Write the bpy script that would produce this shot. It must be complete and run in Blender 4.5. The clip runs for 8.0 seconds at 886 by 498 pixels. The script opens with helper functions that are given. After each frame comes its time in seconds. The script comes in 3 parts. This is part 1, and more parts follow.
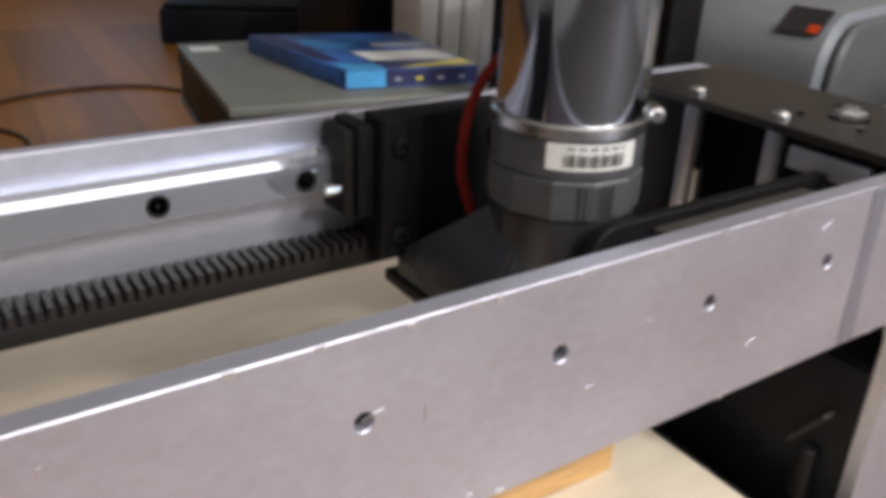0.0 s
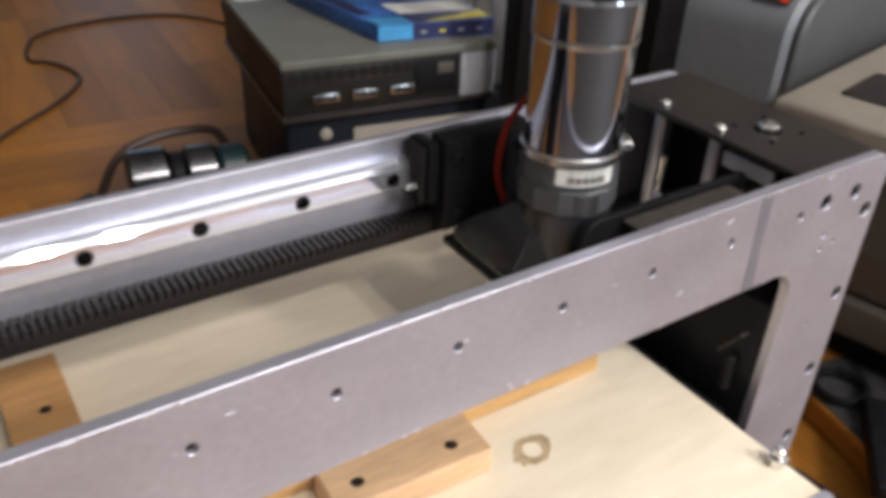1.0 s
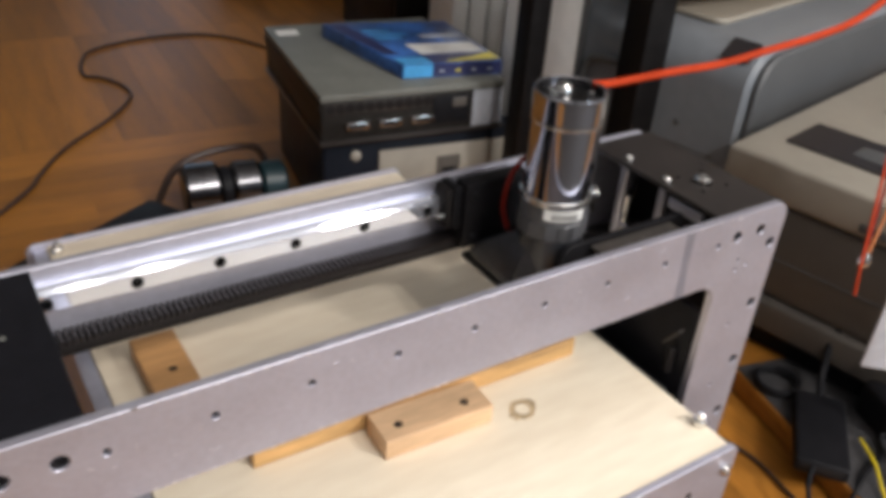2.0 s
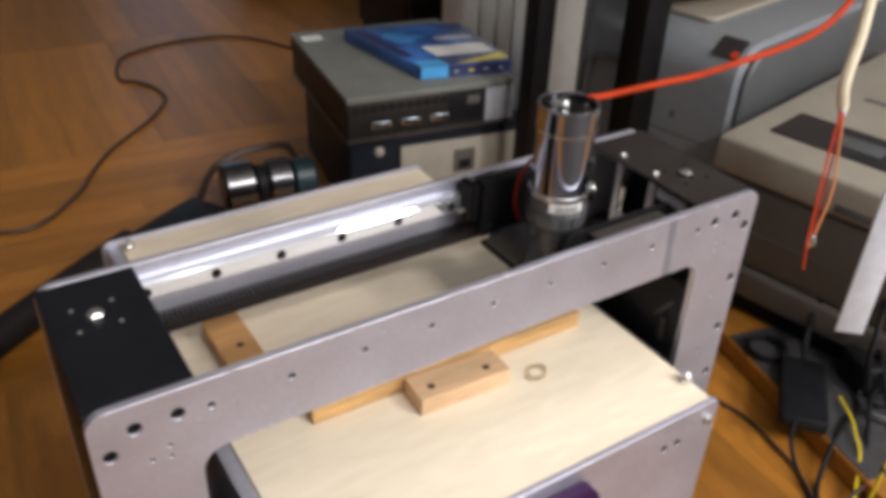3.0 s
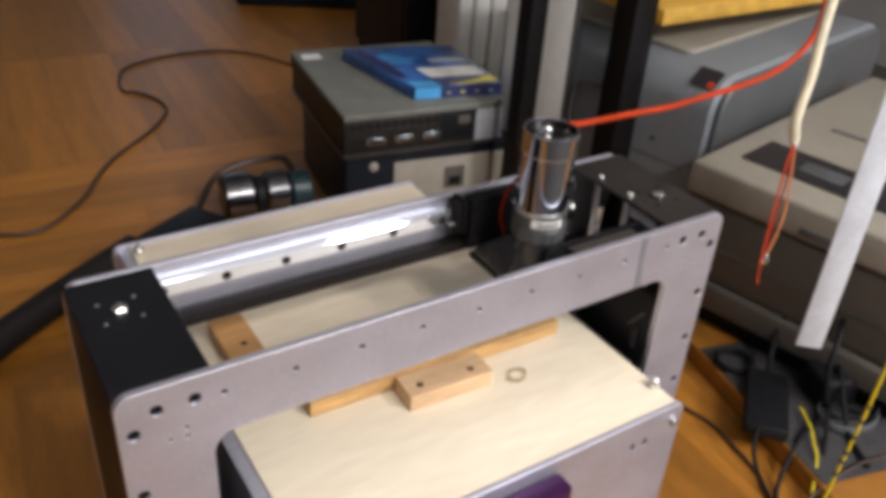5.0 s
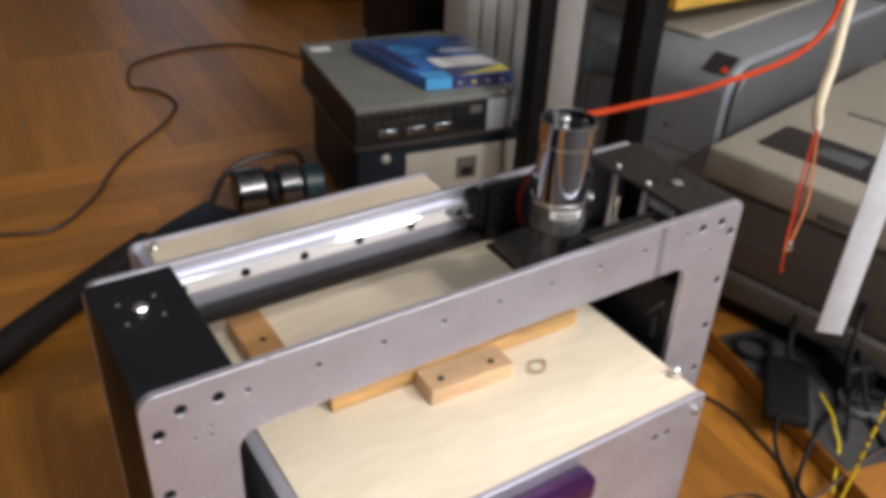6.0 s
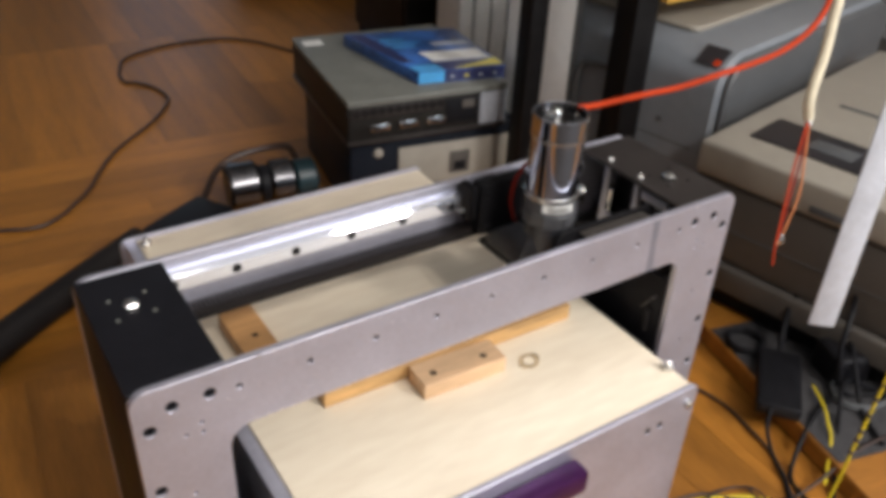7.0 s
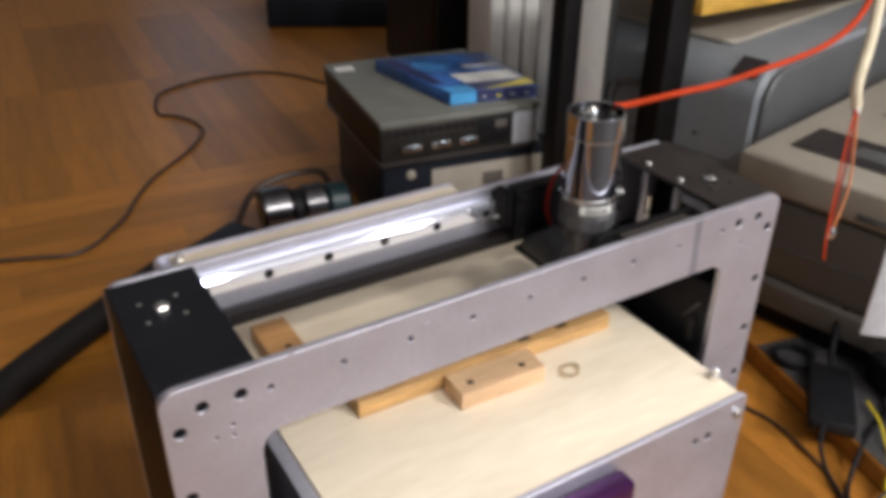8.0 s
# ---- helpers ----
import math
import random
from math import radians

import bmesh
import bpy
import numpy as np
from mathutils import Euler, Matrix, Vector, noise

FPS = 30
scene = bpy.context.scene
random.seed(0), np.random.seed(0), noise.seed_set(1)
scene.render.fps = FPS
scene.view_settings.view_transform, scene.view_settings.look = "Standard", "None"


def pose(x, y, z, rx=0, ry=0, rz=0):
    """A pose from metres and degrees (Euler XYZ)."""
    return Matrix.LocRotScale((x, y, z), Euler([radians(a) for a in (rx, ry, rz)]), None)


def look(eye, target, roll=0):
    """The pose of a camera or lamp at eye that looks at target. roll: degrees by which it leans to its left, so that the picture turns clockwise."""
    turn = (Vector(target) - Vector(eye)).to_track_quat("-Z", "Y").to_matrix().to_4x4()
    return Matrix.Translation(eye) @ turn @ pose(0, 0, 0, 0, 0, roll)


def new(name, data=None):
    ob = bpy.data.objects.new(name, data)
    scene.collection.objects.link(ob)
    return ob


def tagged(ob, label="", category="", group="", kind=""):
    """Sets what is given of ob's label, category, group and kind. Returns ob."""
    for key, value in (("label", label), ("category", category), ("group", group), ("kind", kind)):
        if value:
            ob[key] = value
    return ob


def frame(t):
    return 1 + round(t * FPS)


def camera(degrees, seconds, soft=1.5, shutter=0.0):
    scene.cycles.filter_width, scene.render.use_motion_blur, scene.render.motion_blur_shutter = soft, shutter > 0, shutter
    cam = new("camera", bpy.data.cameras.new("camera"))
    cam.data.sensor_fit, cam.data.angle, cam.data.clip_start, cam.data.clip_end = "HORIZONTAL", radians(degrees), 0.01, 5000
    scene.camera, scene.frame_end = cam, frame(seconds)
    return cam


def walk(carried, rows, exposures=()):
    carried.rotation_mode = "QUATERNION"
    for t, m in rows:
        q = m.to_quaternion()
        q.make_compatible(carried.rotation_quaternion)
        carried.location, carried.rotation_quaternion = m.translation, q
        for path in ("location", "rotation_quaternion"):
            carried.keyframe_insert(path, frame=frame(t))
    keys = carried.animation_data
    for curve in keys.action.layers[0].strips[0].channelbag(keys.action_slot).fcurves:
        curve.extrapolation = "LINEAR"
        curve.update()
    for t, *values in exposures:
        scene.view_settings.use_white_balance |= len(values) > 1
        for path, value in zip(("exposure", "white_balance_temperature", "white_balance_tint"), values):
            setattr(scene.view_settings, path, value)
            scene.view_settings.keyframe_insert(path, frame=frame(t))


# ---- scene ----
cam = camera(55.7, 8.0, soft=5.0, shutter=0.4)
PATH = [
    (0, (-0.077, -0.14, 0.263), (0.955, 1.352, -0.578), 2.7),
    (0.5, (-0.115, -0.184, 0.32), (0.947, 1.202, -0.656), 3.1),
    (1, (-0.174, -0.235, 0.374), (0.797, 1.165, -0.673), 2.7),
    (1.5, (-0.231, -0.299, 0.434), (0.762, 1.106, -0.586), 4.4),
    (1.7, (-0.253, -0.326, 0.456), (0.73, 1.082, -0.57), 4.8),
    (2.8, (-0.336, -0.429, 0.539), (0.599, 0.978, -0.53), 2.4),
    (3, (-0.347, -0.443, 0.554), (0.585, 0.961, -0.522), 2.4),
    (3.5, (-0.371, -0.465, 0.572), (0.625, 0.902, -0.495), 3.5),
    (4, (-0.385, -0.475, 0.589), (0.564, 0.933, -0.469), 2.9),
    (4.5, (-0.382, -0.487, 0.589), (0.574, 0.869, -0.529), 4.6),
    (4.7, (-0.383, -0.495, 0.588), (0.582, 0.908, -0.46), 4.5),
    (5.8, (-0.391, -0.485, 0.589), (0.568, 0.921, -0.461), 3.2),
    (6, (-0.391, -0.483, 0.588), (0.554, 0.92, -0.479), 3.0),
    (6.5, (-0.389, -0.48, 0.591), (0.55, 0.916, -0.49), 3.0),
    (7, (-0.388, -0.483, 0.588), (0.564, 0.906, -0.491), 3.0),
    (7.5, (-0.386, -0.485, 0.577), (0.574, 0.904, -0.494), 2.9),
    (8, (-0.389, -0.484, 0.548), (0.52, 0.991, -0.452), 0.7),
]
walk(cam, [(t, look(eye, target, roll)) for t, eye, target, roll in PATH])

# ---- world and lights ----
FLOOR = -0.245
world = bpy.data.worlds.new("world")
scene.world = world
world.use_nodes = True
wn = world.node_tree
sky = wn.nodes.new("ShaderNodeTexSky")
sky.sky_type, sky.sun_disc = "NISHITA", False
sky.sun_elevation, sky.sun_rotation = radians(35), radians(200)
wn.links.new(sky.outputs[0], wn.nodes["Background"].inputs[0])
wn.nodes["Background"].inputs[1].default_value = 0.1
scene.view_settings.exposure = 0.0


def area(name, m, sx, sy, watts, colour):
    lamp = bpy.data.lights.new(name, "AREA")
    lamp.shape, lamp.size, lamp.size_y, lamp.energy, lamp.color = "RECTANGLE", sx, sy, watts, colour
    ob = new(name, lamp)
    ob.matrix_basis = m
    return ob


# daylight through the window behind the camera, dim daylight from the far window, a two-bulb ceiling lamp and an unseen
# soft main lamp placed from the shadows
area("window_light", look((1.66, -3.93, 1.2), (0.1, 0.0, 0.1)), 0.95, 1.6, 34, (0.70, 0.84, 1.0))
area("far_window_light", look((0.72, 3.62, 0.75), (0.3, 1.0, -0.2)), 0.5, 1.4, 0.5, (0.72, 0.84, 1.0))
for lamp_name, lamp_x, lamp_y, lamp_z, watts, radius in (("ceiling_lamp_bulb", 0.06, -1.85, 1.90, 58, 0.05), ("ceiling_lamp_bulb", 0.33, -1.90, 1.90, 58, 0.05), ("unseen_main_lamp", 1.25, -2.15, 1.82, 164, 0.17)):
    bulb = bpy.data.lights.new(lamp_name, "POINT")
    bulb.energy, bulb.shadow_soft_size, bulb.color = watts, radius, (1.0, 0.935, 0.885)
    new(lamp_name, bulb).matrix_basis = pose(lamp_x, lamp_y, lamp_z)


# ---- materials ----
def mat(name, colour, rough=0.5, metal=0.0, vary=0.12, scale=30.0, stretch=(1, 1, 1), bump=0.1, fine=6.0, random_by=0.0, spec=0.5, second=None):
    """A surface with variation at two scales: blotches and a finer grain, with matching relief and gloss."""
    m = bpy.data.materials.new(name)
    m.use_nodes = True
    t = m.node_tree
    bsdf = t.nodes["Principled BSDF"]
    bsdf.inputs["Metallic"].default_value = metal
    bsdf.inputs["Specular IOR Level"].default_value = spec
    co = t.nodes.new("ShaderNodeTexCoord")
    mp = t.nodes.new("ShaderNodeMapping")
    mp.inputs["Scale"].default_value = stretch
    t.links.new(co.outputs["Object"], mp.inputs[0])
    big, small = t.nodes.new("ShaderNodeTexNoise"), t.nodes.new("ShaderNodeTexNoise")
    big.inputs["Scale"].default_value, big.inputs["Detail"].default_value = scale, 4
    small.inputs["Scale"].default_value, small.inputs["Detail"].default_value = scale * fine, 3
    for n in (big, small):
        t.links.new(mp.outputs[0], n.inputs["Vector"])
    mix = t.nodes.new("ShaderNodeMath")
    mix.operation = "MULTIPLY_ADD"
    mix.inputs[1].default_value = 0.4
    t.links.new(small.outputs[0], mix.inputs[0])
    half = t.nodes.new("ShaderNodeMath")
    half.operation = "MULTIPLY"
    half.inputs[1].default_value = 0.6
    t.links.new(big.outputs[0], half.inputs[0])
    t.links.new(half.outputs[0], mix.inputs[2])
    ramp = t.nodes.new("ShaderNodeValToRGB")
    lo = [c * (1 - vary * 1.6) for c in colour]
    hi = [min(1, c * (1 + vary)) for c in (second or colour)]
    ramp.color_ramp.elements[0].position, ramp.color_ramp.elements[0].color = 0.32, (*lo, 1)
    ramp.color_ramp.elements[1].position, ramp.color_ramp.elements[1].color = 0.68, (*hi, 1)
    t.links.new(mix.outputs[0], ramp.inputs[0])
    out = ramp.outputs[0]
    if random_by:
        info = t.nodes.new("ShaderNodeObjectInfo")
        hsv = t.nodes.new("ShaderNodeHueSaturation")
        rng = t.nodes.new("ShaderNodeMapRange")
        rng.inputs["To Min"].default_value, rng.inputs["To Max"].default_value = 1 - random_by, 1 + random_by
        t.links.new(info.outputs["Random"], rng.inputs[0])
        t.links.new(rng.outputs[0], hsv.inputs["Value"])
        t.links.new(out, hsv.inputs["Color"])
        out = hsv.outputs[0]
    t.links.new(out, bsdf.inputs["Base Color"])
    rr = t.nodes.new("ShaderNodeMapRange")
    rr.inputs["To Min"].default_value, rr.inputs["To Max"].default_value = max(0.02, rough * 0.8), min(1, rough * 1.2)
    t.links.new(mix.outputs[0], rr.inputs[0])
    t.links.new(rr.outputs[0], bsdf.inputs["Roughness"])
    if bump:
        bp = t.nodes.new("ShaderNodeBump")
        bp.inputs["Strength"].default_value, bp.inputs["Distance"].default_value = bump, 0.001
        t.links.new(small.outputs[0], bp.inputs["Height"])
        t.links.new(bp.outputs[0], bsdf.inputs["Normal"])
    return m


ALU = mat("brushed_aluminium", (0.57, 0.575, 0.665), 0.46, 0.75, 0.09, 14, (1, 6, 1.6), 0.2, 14)
ALU_STAIN = mat("stained_aluminium", (0.37, 0.39, 0.48), 0.45, 0.75, 0.15, 40, (1, 1, 0.2))
ALU_EDGE = mat("milled_edge", (0.75, 0.74, 0.76), 0.4, 0.85, 0.05, 60)
STEEL = mat("ground_steel_rail", (0.64, 0.67, 0.76), 0.055, 0.80, 0.06, 20, (0.2, 1, 3), 0.03)
grind = STEEL.node_tree.nodes.new("ShaderNodeCombineXYZ")
grind.inputs[2].default_value = 1.0
STEEL.node_tree.links.new(grind.outputs[0], STEEL.node_tree.nodes["Principled BSDF"].inputs["Tangent"])
STEEL.node_tree.nodes["Principled BSDF"].inputs["Anisotropic"].default_value = 0.6
CHROME = mat("chrome", (0.54, 0.56, 0.62), 0.08, 1.0, 0.02, 12, (1, 1, 1), 0.0)
BOLT = mat("zinc_bolt", (0.75, 0.75, 0.74), 0.22, 1.0, 0.08, 200)
BLACK = mat("black_painted_panel", (0.009, 0.009, 0.012), 0.45, 0.0, 0.2, 40, bump=0.15, spec=0.18)
DARK = mat("black_plastic", (0.010, 0.010, 0.012), 0.5, 0.0, 0.2, 60, bump=0.1, spec=0.14)
SMOKE = mat("dark_smoked_panel", (0.036, 0.031, 0.029), 0.3, 0.0, 0.2, 30)
RUBBER = mat("black_rubber", (0.012, 0.010, 0.010), 0.65, 0.0, 0.2, 80, spec=0.3)
HOLDER = mat("grey_printed_plastic", (0.075, 0.077, 0.084), 0.32, 0.0, 0.15, 25, (1, 1, 1), 0.03)
HOLDER_DARK = mat("darkened_grey_plastic", (0.026, 0.029, 0.035), 0.26, 0.0, 0.2, 25, (1, 1, 1), 0.03)
DUST = mat("dusty_grey_top", (0.060, 0.052, 0.046), 0.9, 0.0, 0.4, 90, bump=0.6)
PLY = mat("birch_plywood", (0.82, 0.71, 0.55), 0.5, 0.0, 0.055, 3, (0.8, 4, 1), 0.02, 8, second=(0.85, 0.77, 0.62))
OAK = mat("oak_block", (0.52, 0.28, 0.11), 0.55, 0.0, 0.22, 9, (1, 9, 9), 0.15, 6)
PINE = mat("pine_strip", (0.62, 0.37, 0.15), 0.55, 0.0, 0.32, 9, (1, 12, 12), 0.15, 6)
BEECH = mat("pink_beech_block", (0.74, 0.49, 0.29), 0.55, 0.0, 0.18, 9, (1, 9, 9), 0.12, 6)
KNOT = mat("wood_knot", (0.56, 0.43, 0.27), 0.6, 0.0, 0.4, 120, bump=0.1)
PURPLE = mat("purple_anodised", (0.055, 0.008, 0.072), 0.35, 0.4, 0.15, 50)
FLOORWOOD = mat("oiled_parquet", (0.37, 0.150, 0.021), 0.42, 0.0, 0.20, 4, (1.0, 8, 1), 0.03, 7, random_by=0.22, spec=0.55)
FLOORGAP = mat("dark_floor_filler", (0.045, 0.038, 0.034), 0.8)
CASE = mat("grey_painted_case", (0.19, 0.195, 0.175), 0.5, 0.15, 0.12, 20, bump=0.05)
CASE_FRONT = mat("dark_port_panel", (0.022, 0.020, 0.018), 0.5, 0.2, 0.3, 60, spec=0.25)
NAVY = mat("dark_navy_case", (0.009, 0.012, 0.019), 0.45, 0.0, 0.2, 20, spec=0.2)
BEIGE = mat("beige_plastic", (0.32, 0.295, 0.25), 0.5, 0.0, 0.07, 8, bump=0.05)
BEIGE_DIM = mat("shade_toned_beige", (0.088, 0.079, 0.070), 0.5, 0.0, 0.08, 8, bump=0.05)
GREY = mat("blue_grey_plastic", (0.20, 0.22, 0.245), 0.5, 0.0, 0.08, 8, bump=0.05)
GREY_DARK = mat("dark_grey_plastic", (0.09, 0.095, 0.10), 0.5, 0.0, 0.1, 8)
PANEL = mat("control_panel", (0.022, 0.020, 0.024), 0.4, 0.0, 0.2, 40)
BLUE = mat("blue_printed_card", (0.02, 0.05, 0.22), 0.32, 0.0, 0.5, 16, second=(0.04, 0.13, 0.40))
BLUE_LIGHT = mat("light_blue_print", (0.08, 0.38, 0.75), 0.35, 0.0, 0.15, 30)
INDIGO = mat("indigo_print", (0.03, 0.035, 0.11), 0.35, 0.0, 0.2, 30)
YELLOW = mat("yellow_print", (0.72, 0.62, 0.06), 0.4, 0.0, 0.1, 30)
WHITE = mat("white_paper", (0.72, 0.72, 0.70), 0.6, 0.0, 0.06, 30)
TAPE = mat("translucent_tape", (0.38, 0.41, 0.46), 0.3, 0.0, 0.15, 60)
RED_DARK = mat("dark_red_wire", (0.22, 0.014, 0.008), 0.5, 0.0, 0.1, 60, spec=0.2)
RED = mat("red_wire", (0.50, 0.045, 0.007), 0.6, 0.0, 0.1, 60, spec=0.2)
ROSE = mat("dull_pink_wire", (0.36, 0.12, 0.13), 0.5, 0.0, 0.15, 60)
ORANGE = mat("orange_wire", (0.55, 0.18, 0.05), 0.4, 0.0, 0.1, 60)
CREAM = mat("cream_sleeve", (0.78, 0.70, 0.52), 0.6, 0.0, 0.1, 90)
TOOTH = mat("highlit_rack_teeth", (0.022, 0.018, 0.018), 0.45, 0.0, 0.2, 60, spec=0.3)
ROPE = mat("yellow_cable", (0.75, 0.58, 0.02), 0.5, 0.0, 0.15, 90)
CORD = mat("brown_cord", (0.055, 0.032, 0.025), 0.5, 0.0, 0.2, 60)
STRIP = mat("white_plastic_strip", (0.74, 0.78, 0.86), 0.45, 0.0, 0.1, 20)
ENAMEL = mat("white_enamel", (0.86, 0.87, 0.86), 0.4, 0.0, 0.06, 8)
WALL = mat("plaster_wall", (0.26, 0.26, 0.26), 0.85, 0.0, 0.06, 3, bump=0.2)
CEIL = mat("white_ceiling", (0.62, 0.62, 0.62), 0.9, 0.0, 0.04, 3, bump=0.1)
DARKWOOD = mat("black_stained_wood", (0.007, 0.006, 0.006), 0.5, 0.0, 0.3, 12, (1, 1, 8), spec=0.2)
SHELF = mat("yellow_varnished_board", (0.62, 0.36, 0.06), 0.4, 0.0, 0.2, 10, (1, 8, 1))
TIN = mat("darkened_tin", (0.13, 0.13, 0.14), 0.22, 1.0, 0.3, 25, bump=0.1)
JAR = mat("teal_jar_cap", (0.010, 0.032, 0.040), 0.4, 0.0, 0.2, 40)
PRINT = mat("label_print", (0.06, 0.06, 0.06), 0.6)
MAT = mat("shaded_grey_card", (0.045, 0.044, 0.047), 0.9, 0.0, 0.25, 40, bump=0.5)


# ---- building helpers ----
POSES = {}


def thing(name, x, y, z, rz, label, category, group="", kind="", local=True):
    ob = new(name)
    ob.empty_display_size = 0.05
    ob.matrix_basis = pose(x, y, z, 0, 0, rz)
    POSES[ob.name] = pose(x, y, z, 0, 0, rz) if not local else None
    return tagged(ob, label, category, group, kind)


def part(name, bm, material, parent=None, label="", smooth=True):
    me = bpy.data.meshes.new(name)
    bmesh.ops.recalc_face_normals(bm, faces=bm.faces)
    for f in bm.faces:
        f.smooth = smooth
    bm.to_mesh(me)
    bm.free()
    me.materials.append(material)
    if smooth:
        me.set_sharp_from_angle(angle=radians(35))
    ob = new(name, me)
    if parent is not None:
        ob.parent = parent
        m = POSES.get(parent.name)
        if m is not None:
            ob.matrix_parent_inverse = m.inverted()
    if label:
        ob["label"] = label
    return ob


def box(x0, x1, y0, y1, z0, z1, bevel=0.0, seg=2, bm=None, m=None):
    """A box between two corners with rounded edges, added to bm if given."""
    b = bmesh.new()
    bmesh.ops.create_cube(b, size=1, matrix=Matrix.LocRotScale(((x0 + x1) / 2, (y0 + y1) / 2, (z0 + z1) / 2), None, (x1 - x0, y1 - y0, z1 - z0)))
    if bevel:
        bmesh.ops.bevel(b, geom=b.edges[:], offset=bevel, segments=seg, profile=0.5, affect="EDGES")
    if m is not None:
        bmesh.ops.transform(b, matrix=m, verts=b.verts)
    return join(bm, b)


def join(bm, b):
    if bm is None:
        return b
    me = bpy.data.meshes.new("tmp")
    b.to_mesh(me)
    b.free()
    bm.from_mesh(me)
    bpy.data.meshes.remove(me)
    return bm


def lathe(profile, m=None, n=40, bm=None, close=True):
    """A turned shape round z from (radius, height) pairs."""
    b = bmesh.new()
    rings = []
    for r, z in profile:
        rings.append([b.verts.new((r * math.cos(2 * math.pi * k / n), r * math.sin(2 * math.pi * k / n), z)) for k in range(n)])
    for a, c in zip(rings, rings[1:]):
        for k in range(n):
            b.faces.new((a[k], a[(k + 1) % n], c[(k + 1) % n], c[k]))
    if close:
        b.faces.new(rings[0][::-1])
        b.faces.new(rings[-1])
    if m is not None:
        bmesh.ops.transform(b, matrix=m, verts=b.verts)
    return join(bm, b)


def rod(a, c, r, n=16, bm=None, bevel=0.0):
    a, c = Vector(a), Vector(c)
    d = c - a
    m = Matrix.Translation(a) @ d.to_track_quat("Z", "Y").to_matrix().to_4x4()
    L = d.length
    e = min(bevel, r * 0.6)
    prof = [(r - e, 0), (r, e), (r, L - e), (r - e, L)] if e else [(r, 0), (r, L)]
    return lathe(prof, m, n, bm)


def smooth_path(points, steps=8):
    """A Catmull-Rom line through the points."""
    p = [Vector(q) for q in points]
    p = [2 * p[0] - p[1], *p, 2 * p[-1] - p[-2]]
    out = []
    for i in range(1, len(p) - 2):
        for k in range(steps):
            t = k / steps
            out.append(0.5 * (2 * p[i] + (p[i + 1] - p[i - 1]) * t + (2 * p[i - 1] - 5 * p[i] + 4 * p[i + 1] - p[i + 2]) * t * t + (3 * p[i] - p[i - 1] - 3 * p[i + 1] + p[i + 2]) * t ** 3))
    out.append(p[-2])
    return out


def tube(points, r, n=10, steps=8, bm=None):
    """A round cable along a smooth line."""
    path = smooth_path(points, steps)
    b = bmesh.new()
    rings, side = [], Vector((0.31, 0.2, 0.93))
    for i, q in enumerate(path):
        d = (path[min(i + 1, len(path) - 1)] - path[max(i - 1, 0)]).normalized()
        side = (side - d * side.dot(d)).normalized()
        up = d.cross(side)
        rings.append([b.verts.new(q + r * (math.cos(2 * math.pi * k / n) * side + math.sin(2 * math.pi * k / n) * up)) for k in range(n)])
    for a, c in zip(rings, rings[1:]):
        for k in range(n):
            b.faces.new((a[k], a[(k + 1) % n], c[(k + 1) % n], c[k]))
    b.faces.new(rings[0][::-1])
    b.faces.new(rings[-1])
    return join(bm, b)


def rounded(x0, x1, z0, z1, r, n=6):
    """The outline of a rounded rectangle; r is one radius or four, from lower left counter-clockwise."""
    rs = r if isinstance(r, tuple) else (r,) * 4
    out = []
    for (cx, cz, a0), q in zip(((x0, z0, 180), (x1, z0, 270), (x1, z1, 0), (x0, z1, 90)), rs):
        sx, sz = (1 if cx == x0 else -1), (1 if cz == z0 else -1)
        for k in range(n + 1 if q else 1):
            a = radians(a0 + 90 * k / n)
            out.append((cx + sx * q + q * math.cos(a), cz + sz * q + q * math.sin(a)) if q else (cx, cz))
    return out


def circle(x, z, r, n=14):
    return [(x + r * math.cos(2 * math.pi * k / n), z + r * math.sin(2 * math.pi * k / n)) for k in range(n)]


def plate(outline, holes, thick, m=None, bm=None, bevel=0.0):
    """A flat plate in the x-y plane from z 0 to thick, cut through by its holes."""
    b = bmesh.new()
    edges = []
    for loop in (outline, *holes):
        vs = [b.verts.new((x, y, 0)) for x, y in loop]
        edges += [b.edges.new((v, vs[(k + 1) % len(vs)])) for k, v in enumerate(vs)]
    bmesh.ops.triangle_fill(b, use_beauty=True, use_dissolve=False, edges=edges)
    ext = bmesh.ops.extrude_face_region(b, geom=b.faces[:])
    bmesh.ops.translate(b, vec=(0, 0, thick), verts=[v for v in ext["geom"] if isinstance(v, bmesh.types.BMVert)])
    if bevel:
        bmesh.ops.recalc_face_normals(b, faces=b.faces)
        rim = [e for e in b.edges if len(e.link_faces) == 2 and e.calc_face_angle(0) > 1.2]
        bmesh.ops.bevel(b, geom=rim, offset=bevel, segments=1, affect="EDGES")
    if m is not None:
        bmesh.ops.transform(b, matrix=m, verts=b.verts)
    return join(bm, b)


def upright(y):
    """Turns a plate's x-y into x-z, its thickness running away from y."""
    return Matrix(((1, 0, 0, 0), (0, 0, 1, y), (0, 1, 0, 0), (0, 0, 0, 1)))


def screw(x, y, z, parent, name="screw", r=0.0045, axis="z", material=BOLT, h=0.0035):
    m = {"z": pose(x, y, z), "-y": pose(x, y, z, 90), "-x": pose(x, y, z, 0, -90)}[axis]
    prof = [(r, 0), (r, h * 0.55), (r * 0.8, h * 0.9), (r * 0.5, h), (r * 0.48, h * 0.55), (0.0003, h * 0.5)]
    return part(name, lathe(prof, m, 12, None, False), material, parent)


# ---- room ----
RX0, RX1, RY0, RY1, TOP = -2.3, 2.3, -4.0, 3.6, 2.9


